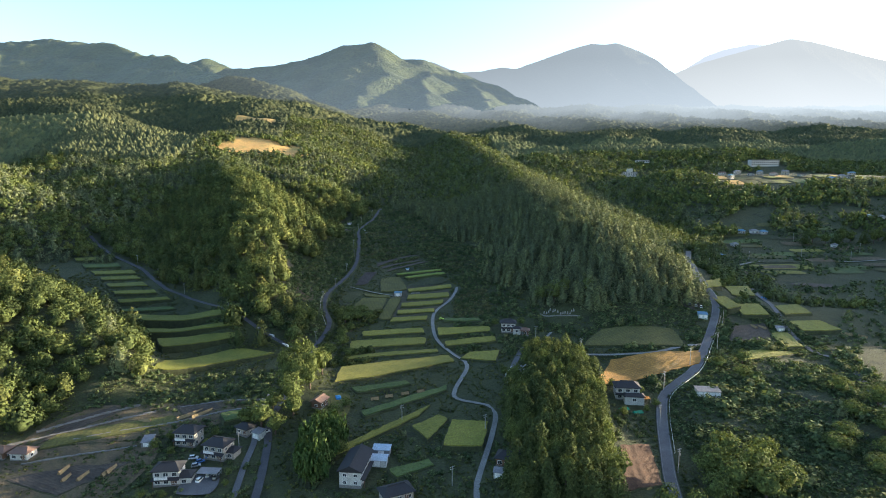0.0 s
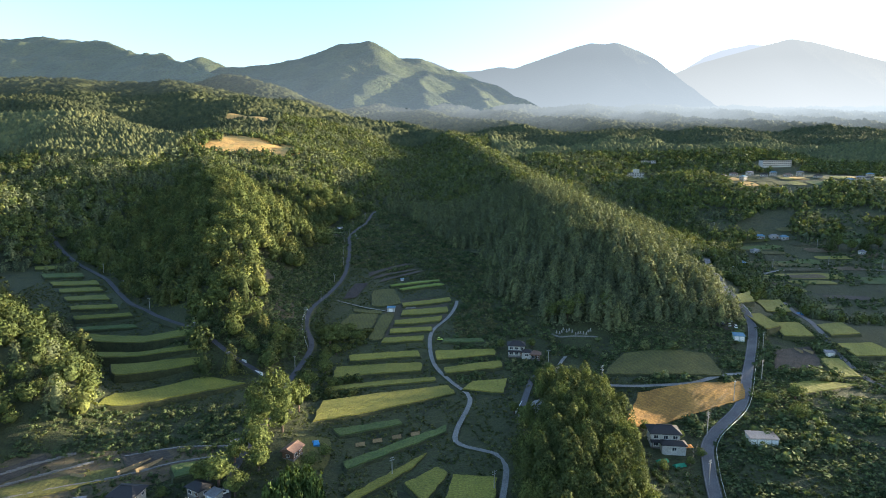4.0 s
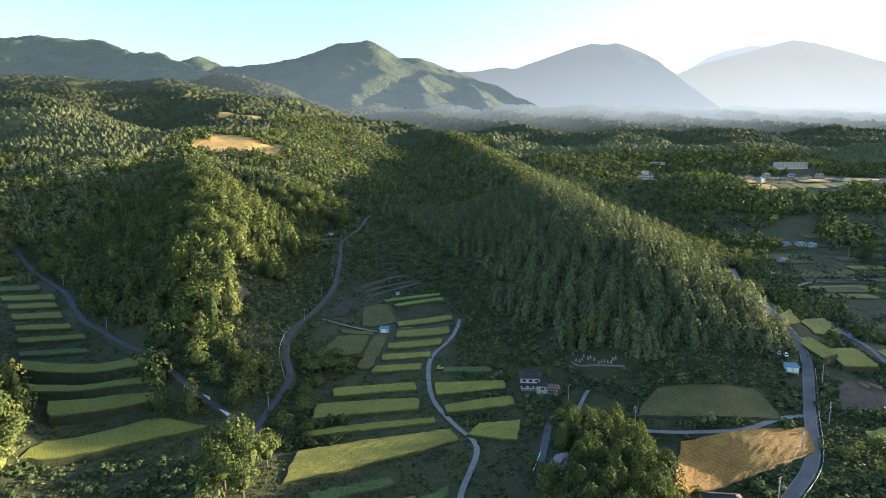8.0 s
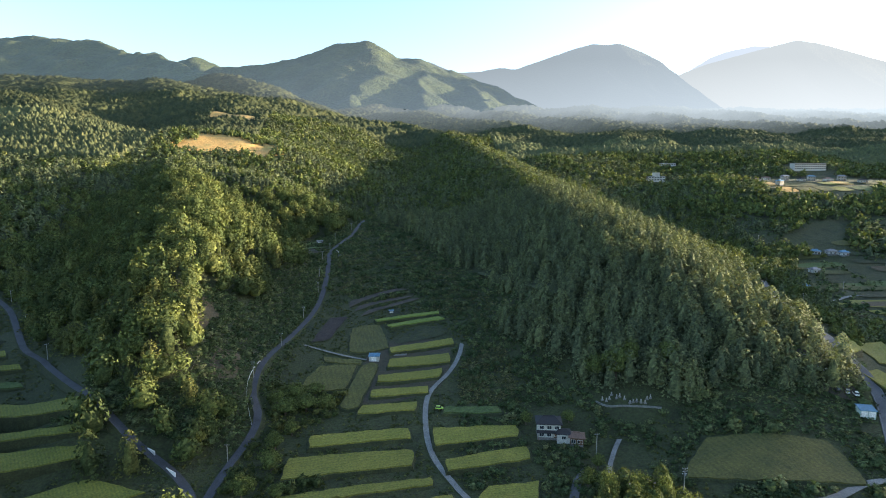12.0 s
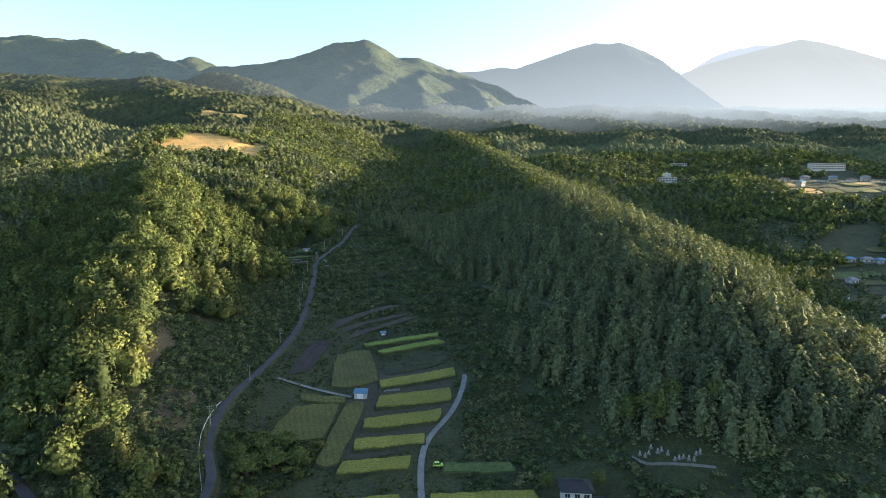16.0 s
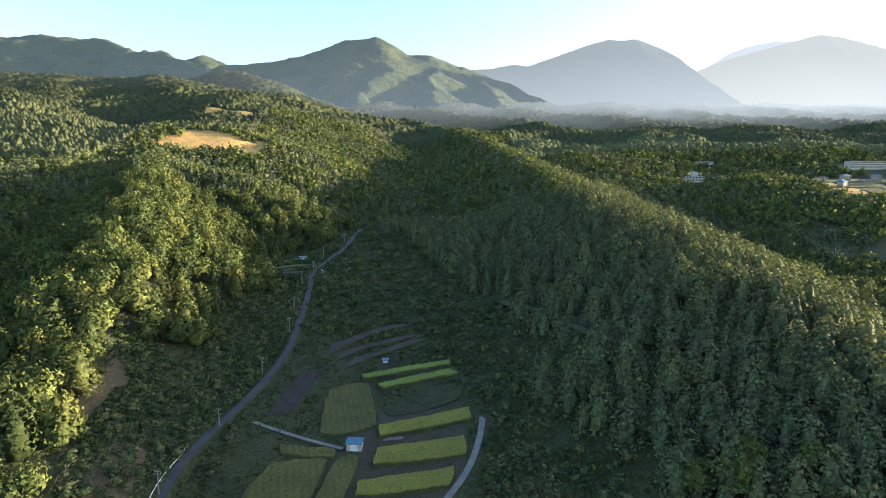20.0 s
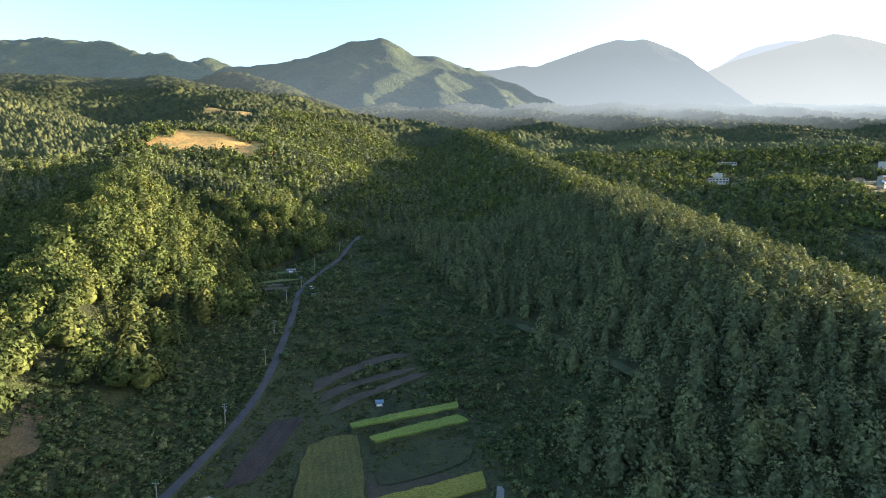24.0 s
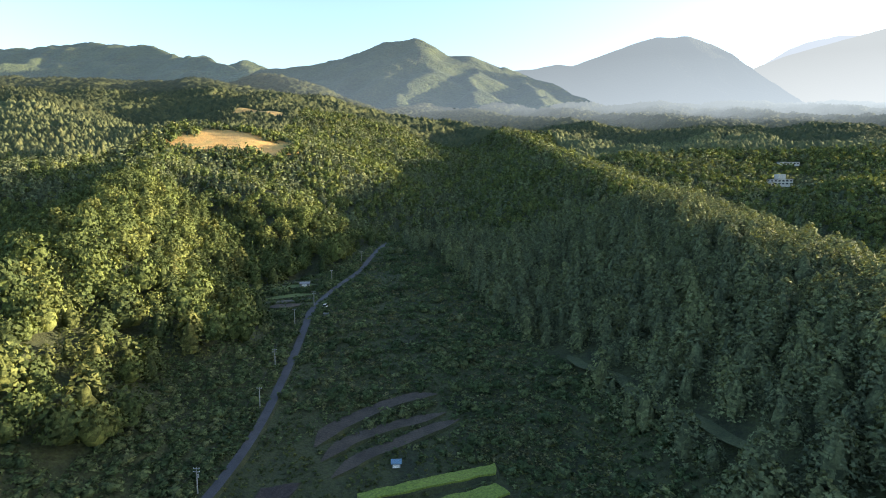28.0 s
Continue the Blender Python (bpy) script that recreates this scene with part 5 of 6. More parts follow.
def tree(x, y, r, tall, kind, label, group, seed):
    """Sets one tree; r: its crown's radius, tall: its height."""
    rng = np.random.default_rng(seed)
    models = ROUND_TREES if kind == "round" else CEDARS
    model = models[int(rng.integers(0, len(models)))]
    h = tall / (2.2 if kind == "round" else 3.25)
    m = pose(x, y, ground_z(x, y), 0, 0, rng.uniform(0, 360))
    if model.name in used_models:
        ob = copy_thing(model, m)
    else:
        used_models.add(model.name)
        ob = model
        ob.matrix_basis = m
    ob.scale = (r, r, h)
    return tagged(ob, label, "tree", group)


# ---- west hamlet ----
house(-104, 210, 4, 9.5, 7.0, 2, PLASTER, DARK_TILE, "white two-storey house with a dark hipped roof", wing=(6.6, -0.6, 5.0, 5.5), balcony=True)
house(-108, 238, -8, 9.0, 7.5, 2, CREAM, DARK_TILE, "cream two-storey house with a dark tiled roof", balcony=True)
house(-91, 227, -16, 9.5, 7.5, 2, CREAM, DARK_TILE, "two-storey house with a grey tiled roof by the car park", balcony=True, wing=(6.0, 1.0, 4, 5))
house(-85, 243, -30, 6.5, 5.0, 1, CREAM, DARK_TILE, "low outbuilding with a dark roof behind the houses", porch=False)
shed(-78, 239, -30, 4.5, 4.0, 2.6, PLASTER, GREY_TIN, "small pale garage beside the path")
shed(-126, 238, 10, 4.0, 6.0, 2.3, GREY_TIN, GREY_TIN, "grey sheet-metal store beside a hedge")
house(-173, 228, -6, 7.5, 5.5, 1, PLASTER, BROWN_TILE, "small white cottage below the wooded hill", porch=False)
house(-183, 229, -6, 6.5, 5.5, 1, TIMBER, BROWN_TILE, "brown timber cottage below the wooded hill", porch=False)
patch("car_park", (-98, 213, -84, 212, -84, 200, -99, 200), ASPHALT, "grey asphalt yard with parked cars", 0.6)
road("yard_path", [(-82, 244), (-79, 236), (-78, 219), (-76, 200), (-75, 180)], 2.6, ASPHALT, "narrow grey path past the houses")
carport = thing("carport", -89.5, 212, -4, "open carport with a pale flat roof", "carport")
part("roof", Shape().box(-4.2, 4.2, -2.4, 2.4, 2.5, 2.65), GREY_TIN, carport)
for cx, cy in ((-4, -2.2), (4, -2.2), (-4, 2.2), (4, 2.2), (0, -2.2), (0, 2.2)):
    part("post", Shape().box(cx - 0.06, cx + 0.06, cy - 0.06, cy + 0.06, -0.8, 2.5), STEEL, carport)
for cx, cy, turn, colour in ((-92, 209, 80, "white"), (-89.5, 212, 85, "silver"), (-86, 210, 82, "black"), (-101, 225, 10, "white"), (-97.5, 219, 20, "silver"), (-95, 226, 60, "blue"), (-97, 222, 40, "blue"), (-75.5, 241, 30, "white"), (-86.5, 212.5, 85, "silver")):
    car(cx, cy, turn, colour)
tagged(mesh_object("blue_tarp_cover", *(lambda s: (s.v, s.f))(Shape().hip(-113.6, -111.4, 236, 238.4, ground_z(-112, 237) - 0.2, 1.5, 0.6, 1.2)), TARP), "blue tarpaulin over stacked goods by a wall", "tarpaulin")
utility_pole(-83, 228, 9.5, 20, 1)

patch("dry_terrace", (-172, 272, -84, 276, -96, 250, -188, 230), DRY_EARTH, "weedy brown earth terraces below the wooded hill", 0.3)
patch("lower_terrace", (-190, 228, -118, 246, -116, 198, -176, 190), DRY_EARTH, "weedy brown earth around bare plots", 0.3)

# ---- valley-bottom farm ----
house(-32, 214, 82, 17, 8.5, 2, PLASTER, DARK_TILE, "long white farmhouse with a dark gabled roof", gable=True, porch=True)
shed(-23, 228, -6, 7.0, 4.0, 2.6, GREY_TIN, plain("pale_blue_tin", (0.36, 0.44, 0.52), 0.45, 0.2), "open shed with a pale blue tin roof")
shed(-24, 221, -6, 7.5, 4.2, 2.6, PLASTER, plain("light_tin", (0.40, 0.46, 0.52), 0.45, 0.2), "low shed with a light tin roof beside the farmhouse")
house(-15, 198, 24, 11, 7, 1, CREAM, DARK_TILE, "low farm building with a grey roof", porch=False)
house(29, 214, -20, 9, 6.5, 1, TIMBER, DARK_TILE, "dark farm building under the cedar grove", porch=False)
shed(24, 206, -14, 3.6, 3.0, 2.3, PLASTER, GREY_TIN, "small grey shed beside the lane")
car(15.5, 191, 100, "white", 3.4, 1.75)
for px, py in ((-16, 254), (6, 204), (22, 243)):
    utility_pole(px, py, 8.0, 30, 2, label="grey utility pole standing among the rice fields")

# ---- cottage in the roadside grove ----
house(-56, 263, 70, 6.5, 5.0, 1, TIMBER, BROWN_TILE, "small weathered cottage with a brown roof in a lit clearing", gable=True, porch=False)
tarp = thing("covered_stack", -49, 274, 20, "blue tarpaulin over a stack in the grass", "tarpaulin")
part("cover", Shape().hip(-1.3, 1.3, -2.2, 2.2, -0.2, 0.7, 0.5, 1.0), TARP, tarp)
shed(-81, 270, 10, 3.2, 2.6, 2.2, GREY_TIN, GREY_TIN, "small grey field shed at the end of a wall")

# Sunlight on the grass, put into the colour of a paler patch.
patch("sunny_clearing", (-60, 276, -43, 281, -41, 257, -57, 252), OLIVE_CROP, "paler yellow-green grass painted as sunlight round the cottage", 0.4)

# ---- houses under the centre ridge ----
house(48, 367, -6, 9, 7.0, 2, PLASTER, DARK_TILE, "white two-storey house with dark roof among dark bushes", wing=(5.5, -3.4, 5, 4.5))
house(58, 361, -12, 5.0, 4.5, 1, TIMBER, BROWN_TILE, "small brown outhouse beside the white house", porch=False)
house(70, 326, 22, 12, 6.5, 1, PLASTER, plain("faded_brown_roof", (0.16, 0.13, 0.12), 0.6), "long white cottage with a brown gabled roof", gable=True, porch=False)
shed(55, 315, 15, 4.0, 4.0, 2.6, PLASTER, GREY_TIN, "small white store below the cottage")
house(47, 293, 60, 10, 6.5, 1, PLASTER, GREY_TIN, "white storehouse with a grey roof beside the cedar grove", gable=True, porch=False)
road("cottage_path", [(58, 345), (52, 336), (46, 318), (42, 304), (38, 285)], 3.0, ASPHALT, "short dark path down past the cottages")
road("grave_path", [(62, 330), (66, 344), (72, 356), (78, 366)], 1.8, CONCRETE, "narrow pale path climbing to the graves")
rail = thing("guard_wall", 41, 306, 68, "low white guard wall along the path", "wall")
part("wall", Shape().box(-9, 9, -0.15, 0.15, -0.6, 0.9), WHITE, rail)
utility_pole(86, 327, 9.0, 10, 3, True)
utility_pole(64, 354, 8.5, 0, 1)

# ---- graveyard on the ridge's foot ----
rng = np.random.default_rng(5)
for i in range(14):
    gx_, gy_ = 75 + i * 1.5, 383 + rng.uniform(-1.5, 2.0) + 2 * math.sin(i * 0.5) - 0.3 * i
    grave = thing("gravestone", gx_, gy_, rng.uniform(-12, 12), "grey stone grave marker on a stepped base", "gravestone", "graves")
    part("base", Shape().box(-0.55, 0.55, -0.5, 0.5, -0.6, 0.4), STONE, grave)
    part("stone", Shape().box(-0.22, 0.22, -0.2, 0.2, 0.4, 1.3 + rng.uniform(0, 0.5)), POLE, grave)
wall_ = curve_points([(72, 384), (76, 380), (83, 378.5), (92, 376), (97, 374)], 1.5)
a, b, z = ribbon(wall_, 0.5, 0.0)
n = len(wall_)
s_ = Shape().add(np.concatenate([np.c_[a, z - 1], np.c_[b, z - 1], np.c_[a, z + 0.7], np.c_[b, z + 0.7]]),
                 [f for i in range(n - 1) for f in ((2 * n + i, 3 * n + i, 3 * n + i + 1, 2 * n + i + 1), (i, 2 * n + i, 2 * n + i + 1, i + 1), (n + i, n + i + 1, 3 * n + i + 1, 3 * n + i))])
tagged(mesh_object("graveyard_wall", s_.v, s_.f, CONCRETE), "curved pale concrete retaining wall below the graves", "wall")

# ---- main road: house, barn, parking, poles ----
house(93, 266, -8, 11, 7.5, 2, PLASTER, DARK_TILE, "white farmhouse with two dark tiled roofs by the road", wing=(2.5, -5.2, 9, 4.2))
umbrella = thing("orange_canopy", 101, 261, 0, "orange cloth canopy in a garden", "canopy")
part("cloth", Shape().hip(-1.8, 1.8, -1.4, 1.4, 2.0, 0.7, 1.2, 0.08), ORANGE_CLOTH, umbrella)
for cx, cy in ((-1.6, -1.2), (1.6, -1.2), (-1.6, 1.2), (1.6, 1.2)):
    part("post", Shape().tube((cx, cy, -0.5), (cx, cy, 2.05), 0.05, 0.05, 6), STEEL, umbrella)
for nx, ny in ((88, 254), (94, 252)):
    net = thing("garden_net", nx, ny, 15, "green net over garden beds", "net", "garden nets")
    part("net", Shape().hip(-2.4, 2.4, -1.2, 1.2, 0.1, 0.9, 0.3, 0.2), NET, net)
shed(131, 262, -8, 10.5, 5.5, 2.9, PLASTER, TAN_TIN, "white barn with a flat tan roof on the grassy bank", 0.4, 4, "barn")
shed(175, 363, -14, 5.5, 4.5, 2.6, plain("pale_green_wall", (0.42, 0.52, 0.48), 0.7), BLUE_TIN, "pale hut with a blue roof beside the road", 0.7, 2)
patch("parking_ground", (168, 402, 186, 398, 180, 369, 166, 374), SOIL, "worn bare yard full of parked cars", 0.5)
house(172, 396, -20, 8, 6, 1, CREAM, DARK_TILE, "low workshop with a dark roof behind parked cars", porch=False)
for i, (cx, cy) in enumerate(((171, 388), (174.5, 387), (178, 386), (172, 382), (175, 381), (178.5, 380), (176, 375), (179, 374), (172, 376), (182, 392))):
    car(cx, cy, 60 + 10 * (i % 3), ("white", "silver", "white", "black", "white")[i % 5], 3.5 + 0.3 * (i % 2), 1.7)
MAIN_POLES = [(93.5, 206), (99.5, 240), (113, 270), (137, 295), (163, 318), (183, 352)]
for i, (px, py) in enumerate(MAIN_POLES):
    utility_pole(px, py, 10.0, 25 + 6 * i, 2, i % 2 == 0)
for (x0, y0), (x1, y1) in zip(MAIN_POLES, MAIN_POLES[1:]):
    for off in (-0.8, 0.8):
        wire((x0 + off, y0, ground_z(x0, y0) + 9.9), (x1 + off, y1, ground_z(x1, y1) + 9.9))
wire((60, 190, ground_z(60, 190) + 12), (113, 270, ground_z(113, 270) + 9.2), 1.5)


def guard_rail(points, shift, label):
    """White posts with a rail beside a road."""
    p = curve_points(points, 3.0)
    mid, _, z = ribbon(p, 0.0, 0.35, None, shift)
    ob = tagged(new("guard_rail"), label, "guard rail", "guard rails")
    for (x0, y0), z0 in zip(mid[::2], z[::2]):
        part("post", Shape().tube((x0, y0, z0 - 0.8), (x0, y0, z0 + 0.8), 0.07, 0.07, 6), WHITE, ob)
    beam = Shape()
    for (x0, y0), (x1, y1), z0, z1 in zip(mid, mid[1:], z, z[1:]):
        beam.add([(x0, y0, z0 + 0.45), (x1, y1, z1 + 0.45), (x1, y1, z1 + 0.8), (x0, y0, z0 + 0.8), (x0 + 0.06, y0, z0 + 0.45), (x1 + 0.06, y1, z1 + 0.45), (x1 + 0.06, y1, z1 + 0.8), (x0 + 0.06, y0, z0 + 0.8)],
                 [(0, 1, 2, 3), (7, 6, 5, 4), (3, 2, 6, 7)])
    part("beam", beam, WHITE, ob)
    return ob


guard_rail(MAIN[2:10], -3.3, "white guard rail along the outer edge of the main road")
guard_rail(SPUR[2:5], 2.3, "white guard rail where the spur road bends")
for (x0, y0), (x1, y1) in (((-106, 351), (-101, 347.5)), ((-96, 343.5), (-90, 339))):
    w_ = thing("guard_wall", (x0 + x1) / 2, (y0 + y1) / 2, math.degrees(math.atan2(y1 - y0, x1 - x0)), "white-painted guard wall beside the west road", "wall", "guard walls")
    l_ = math.hypot(x1 - x0, y1 - y0)
    part("wall", Shape().box(-l_ / 2, l_ / 2, -0.2, 0.2, -0.5, 1.3), WHITE, w_)

# ---- poles along the smaller roads ----
WEST_POLES = [(-266, 508), (-228, 466), (-189, 424), (-136, 368), (-110, 346)]
SPUR_POLES = [(-75.5, 350), (-80, 398), (-77.5, 437), (-75.5, 480), (-75, 523), (-79, 549), (-84, 588), (-83, 615), (-85, 657), (-77, 700)]
for i, (px, py) in enumerate(WEST_POLES):
    utility_pole(px, py, 8.0, 40, 1)
for i, (px, py) in enumerate(SPUR_POLES):
    utility_pole(px, py, 7.5, 0, 2 if i % 2 else 1, i == 3)
for line in (WEST_POLES, SPUR_POLES):
    for (x0, y0), (x1, y1) in zip(line, line[1:]):
        wire((x0, y0, ground_z(x0, y0) + 7.5), (x1, y1, ground_z(x1, y1) + 7.5), 0.7, 0.025)

# ---- on the terraces ----
shed(-29, 434, -3, 5.2, 3.6, 2.6, PLASTER, BLUE_TIN, "small white field shed with a blue roof", 0.5, 1, "field_shed")
shed(-25, 503, 8, 2.6, 1.8, 1.3, GREY_TIN, plain("faded_blue_tin", (0.12, 0.21, 0.30), 0.6), "tiny low field hut with a faded blue roof", 0.3, 1, "field_hut")
car(4, 386, 0, "lime", 3.4, 1.5, "mini_truck")
shed(217, 347, -6, 4.5, 3.0, 2.4, PLASTER, GREY_TIN, "small pale hut beside eastern paddies")
stack = thing("covered_stack", 255, 432, 0, "bright blue tarpaulin over a heap in a field", "tarpaulin")
part("cover", Shape().hip(-2, 2, -1.6, 1.6, -0.3, 1.0, 0.8, 0.9), TARP, stack)
box_ = thing("roadside_block", -73, 601, 10, "pale concrete box beside the spur road", "block")
part("block", Shape().box(-1.2, 1.2, -0.9, 0.9, -0.5, 1.6), CONCRETE, box_)
part("lid", Shape().box(-1.35, 1.35, -1.05, 1.05, 1.6, 1.75), GREY_TIN, box_)
trough = thing("water_trough", -16, 440, 12, "long grey trough lying between two paddies", "trough")
part("trough", Shape().box(-3.6, 3.6, -0.5, -0.38, 0, 0.7).box(-3.6, 3.6, 0.38, 0.5, 0, 0.7).box(-3.6, 3.6, -0.38, 0.38, 0, 0.15), GREY_TIN, trough)
road("field_path", [(-75, 447), (-62, 442), (-48, 438), (-33, 433)], 1.8, CONCRETE, "pale footpath from the spur road to the field shed")


def hay_rack(x, y, turn, length):
    """Rice straw hung to dry over a pole on trestles."""
    ob = thing("hay_rack", x, y, turn, "tan rice straw drying on a pole rack", "hay rack", "drying racks")
    s = Shape()
    n = max(3, int(length / 1.2))
    for i in range(n):
        a, b = -length / 2 + length * i / n, -length / 2 + length * (i + 1) / n - 0.06
        k = 0.1 * math.sin(i * 2.3)
        s.add([(a, -0.75, 0.25 + k), (b, -0.75, 0.25 + k), (b, 0.75, 0.25 - k), (a, 0.75, 0.25 - k), (a, 0, 1.65), (b, 0, 1.65)], [(3, 2, 1, 0), (0, 1, 5, 4), (2, 3, 4, 5), (1, 2, 5), (3, 0, 4)])
    part("straw", s, HAY, ob)
    part("pole", Shape().tube((-length / 2 - 0.4, 0, 1.6), (length / 2 + 0.4, 0, 1.6), 0.05, 0.05, 6), TIMBER, ob)
    for e in (-length / 2, length / 2):
        part("trestle", Shape().tube((e, -0.6, -0.3), (e, 0, 1.8), 0.05, 0.05, 5).tube((e, 0.6, -0.3), (e, 0, 1.8), 0.05, 0.05, 5), TIMBER, ob)
    return ob


for hx, hy, turn, l_ in ((-118, 262, 52, 13), (-112, 262, 55, 11), (-137, 257, -8, 6), (-8, 285, 20, 4), (-16, 282, 20, 4), (-24, 279, 20, 4), (-31, 276, 20, 4), (-140, 214, 80, 6), (-132, 216, 80, 5), (-150, 218, 85, 6), (-146, 213, 85, 5),
                         (203, 352, 100, 6), (208, 351, 110, 6), (-131, 218, 84, 6), (257, 345, 120, 9), (264, 342, 120, 9)):
    hay_rack(hx, hy, turn, l_)


def stone_wall(points, tall, label):
    """A low retaining wall that follows a terrace edge, laid in uneven blocks."""
    p = curve_points(points, 1.6)
    rnd = np.random.default_rng(len(p))
    ob = tagged(new("terrace_wall"), label, "wall", "terrace walls")
    base = Shape()
    for (x0, y0), (x1, y1) in zip(p, p[1:]):
        z0 = ground_z((x0 + x1) / 2, (y0 + y1) / 2)
        h = tall * rnd.uniform(0.85, 1.15)
        d = Vector((x1 - x0, y1 - y0, 0))
        q = Vector((-d.y, d.x, 0)).normalized() * rnd.uniform(0.3, 0.45)
        a, b = Vector((x0, y0, z0 - 0.6)), Vector((x1, y1, z0 - 0.6)) - d * 0.04
        up = Vector((0, 0, 0.6 + h))
        base.add([a - q, b - q, b + q, a + q, a - q + up, b - q + up, b + q + up, a + q + up], [(4, 5, 6, 7), (0, 1, 5, 4), (1, 2, 6, 5), (2, 3, 7, 6), (3, 0, 4, 7)])
    part("blocks", base, STONE, ob)
    return ob


stone_wall([(-180, 246), (-160, 262), (-146, 271)], 1.2, "pale stone retaining wall below the wooded hill")
stone_wall([(-186, 236), (-165, 248), (-148, 259), (-136, 266)], 0.9, "grey stone terrace wall between bare plots")
stone_wall([(-160, 240), (-140, 250), (-118, 257), (-100, 263), (-82, 265)], 0.8, "long grey stone terrace wall above the hamlet")
stone_wall([(-170, 222), (-150, 229), (-130, 236)], 0.7, "low terrace wall beside dry grass")
stone_wall([(-126, 270), (-112, 274), (-98, 274), (-84, 271)], 0.7, "curved stone edge of a bare terrace")

stone_wall([(-108, 616), (-98, 621), (-86, 626)], 1.1, "pale stone wall holding a small plot above the spur road")
car(-76.5, 612, 80, "white", 3.4, 1.8)
shed(-97, 645, 10, 5.0, 3.5, 2.2, STONE, GREY_TIN, "low grey stone hut on a small terrace", 0.4, 1, "field_hut")

branches = Shape()
rnd = np.random.default_rng(61)
for _ in range(90):
    bx, by = rnd.uniform(-106, -84), rnd.uniform(380, 430)
    a_, l_ = rnd.uniform(0, 3.14), rnd.uniform(1.0, 3.4)
    ex, ey = bx + l_ * math.cos(a_), by + l_ * math.sin(a_)
    branches.tube((bx, by, ground_z(bx, by) + 1.0), (ex, ey, ground_z(ex, ey) + 1.0 + rnd.uniform(-0.2, 0.4)), 0.07, 0.04, 5)
tagged(mesh_object("cut_branches", branches.v, branches.f, plain("bleached_wood", (0.20, 0.17, 0.13), 0.9)), "bleached cut branches strewn over the felled slope", "branches", kind="stuff")

# ---- east village and far buildings ----
def block_building(x, y, turn, w, d, storeys, label, tower=False, z=None):
    """A white institutional building with bands of windows."""
    ob = thing("white_building", x, y, turn, label, "building", "far white buildings", z)
    h = 3.4 * storeys
    part("wall", Shape().box(-w / 2, w / 2, -d / 2, d / 2, -4, h), PLASTER, ob)
    part("roof", Shape().box(-w / 2 - 0.5, w / 2 + 0.5, -d / 2 - 0.5, d / 2 + 0.5, h, h + 0.7), GREY_TIN, ob)
    n = int(w // 4)
    for level in range(storeys):
        for i in range(n):
            xx = -w / 2 + w * (i + 0.5) / n
            part("window", Shape().box(xx - 1.3, xx + 1.3, -d / 2 - 0.1, -d / 2, 3.4 * level + 1.0, 3.4 * level + 2.6), GLASS, ob)
    if tower:
        part("tower", Shape().box(-4, 4, -d / 2 - 1, d / 2, h, h + 6.5), PLASTER, ob)
    return ob


block_building(634, 1106, 4, 56, 12, 3, "long white school building on the east shelf")
block_building(362, 1068, -4, 26, 11, 2, "white building with a square tower among dark woods", True)
block_building(340, 1060, -4, 22, 9, 1, "low white annex among dark woods")
block_building(420, 1165, 0, 26, 8, 1, "low pale building half hidden by woods")
block_building(171, 1756, 2, 60, 14, 2, "far white building on the upland", z=float(land(171, 1756)) + 6)
VILLAGE_ROOFS = [DARK_TILE, BLUE_TIN, BROWN_TILE, GREY_TIN]
for i in range(16):
    hx, hy = 470 + 17 * i + rng.uniform(-6, 6), 985 + rng.uniform(-45, 30) - 5 * i
    house(hx, hy, rng.uniform(-30, 30), rng.uniform(8, 11), rng.uniform(6, 7.5), 1 + i % 2, (PLASTER, CREAM)[i % 2], VILLAGE_ROOFS[i % 4], "pale village house on the sunny east shelf", porch=False, group="village houses")
for i, (hx, hy) in enumerate(((376, 695), (392, 694), (401, 690), (345, 648), (560, 730), (575, 726), (305, 600), (455, 640))):
    house(hx, hy, -10 + 8 * i, 9 - 0.6 * i, 6, 1, PLASTER, (BLUE_TIN, GREY_TIN)[i % 2], "low pale farm building on the eastern valley floor", porch=False, group="valley houses")
road("east_road", [(225, 525), (256, 542), (296, 560), (334, 584), (393, 592), (450, 585), (520, 600)], 3.4, CONCRETE, "pale road crossing the eastern valley")
road("east_lane", [(250, 520), (267, 485), (254, 434), (236, 385), (224, 352), (217, 316), (226, 300), (214, 268), (205, 240)], 3.2, ASPHALT, "narrow grey lane among eastern paddies")
for i in range(22):
    fx_, fy_ = 470 + 28 * (i % 11) + rng.uniform(-8, 8), 905 + 34 * (i // 11) + rng.uniform(-6, 6)
    patch("village_field", (fx_ - 11, fy_ + 14, fx_ + 12, fy_ + 15, fx_ + 13, fy_ - 12, fx_ - 12, fy_ - 13), (RICE, GREEN_CROP, OLIVE_CROP, RICE, STRAW)[int(rng.integers(0, 5))], "sunny village field on the east shelf", 0.8)
for fx_, fy_, fw, fd, mat in ((350, 565, 32, 9, RICE), (330, 610, 26, 8, OLIVE_CROP), (372, 615, 24, 8, GREEN_CROP), (300, 640, 26, 9, OLIVE_CROP), (345, 668, 30, 9, OLIVE_CROP), (410, 560, 26, 9, GREEN_CROP), (285, 680, 24, 9, GREEN_CROP), (332, 545, 14, 5, RICE), (300, 470, 12, 8, OLIVE_CROP), (340, 500, 20, 7, SOIL), (300, 520, 18, 6, RICE), (290, 505, 12, 5, OLIVE_CROP)):
    patch("valley_field", (fx_ - fw, fy_ + fd, fx_ + fw, fy_ + fd, fx_ + fw, fy_ - fd, fx_ - fw, fy_ - fd), mat, "flat field strip on the eastern valley floor", 0.6)
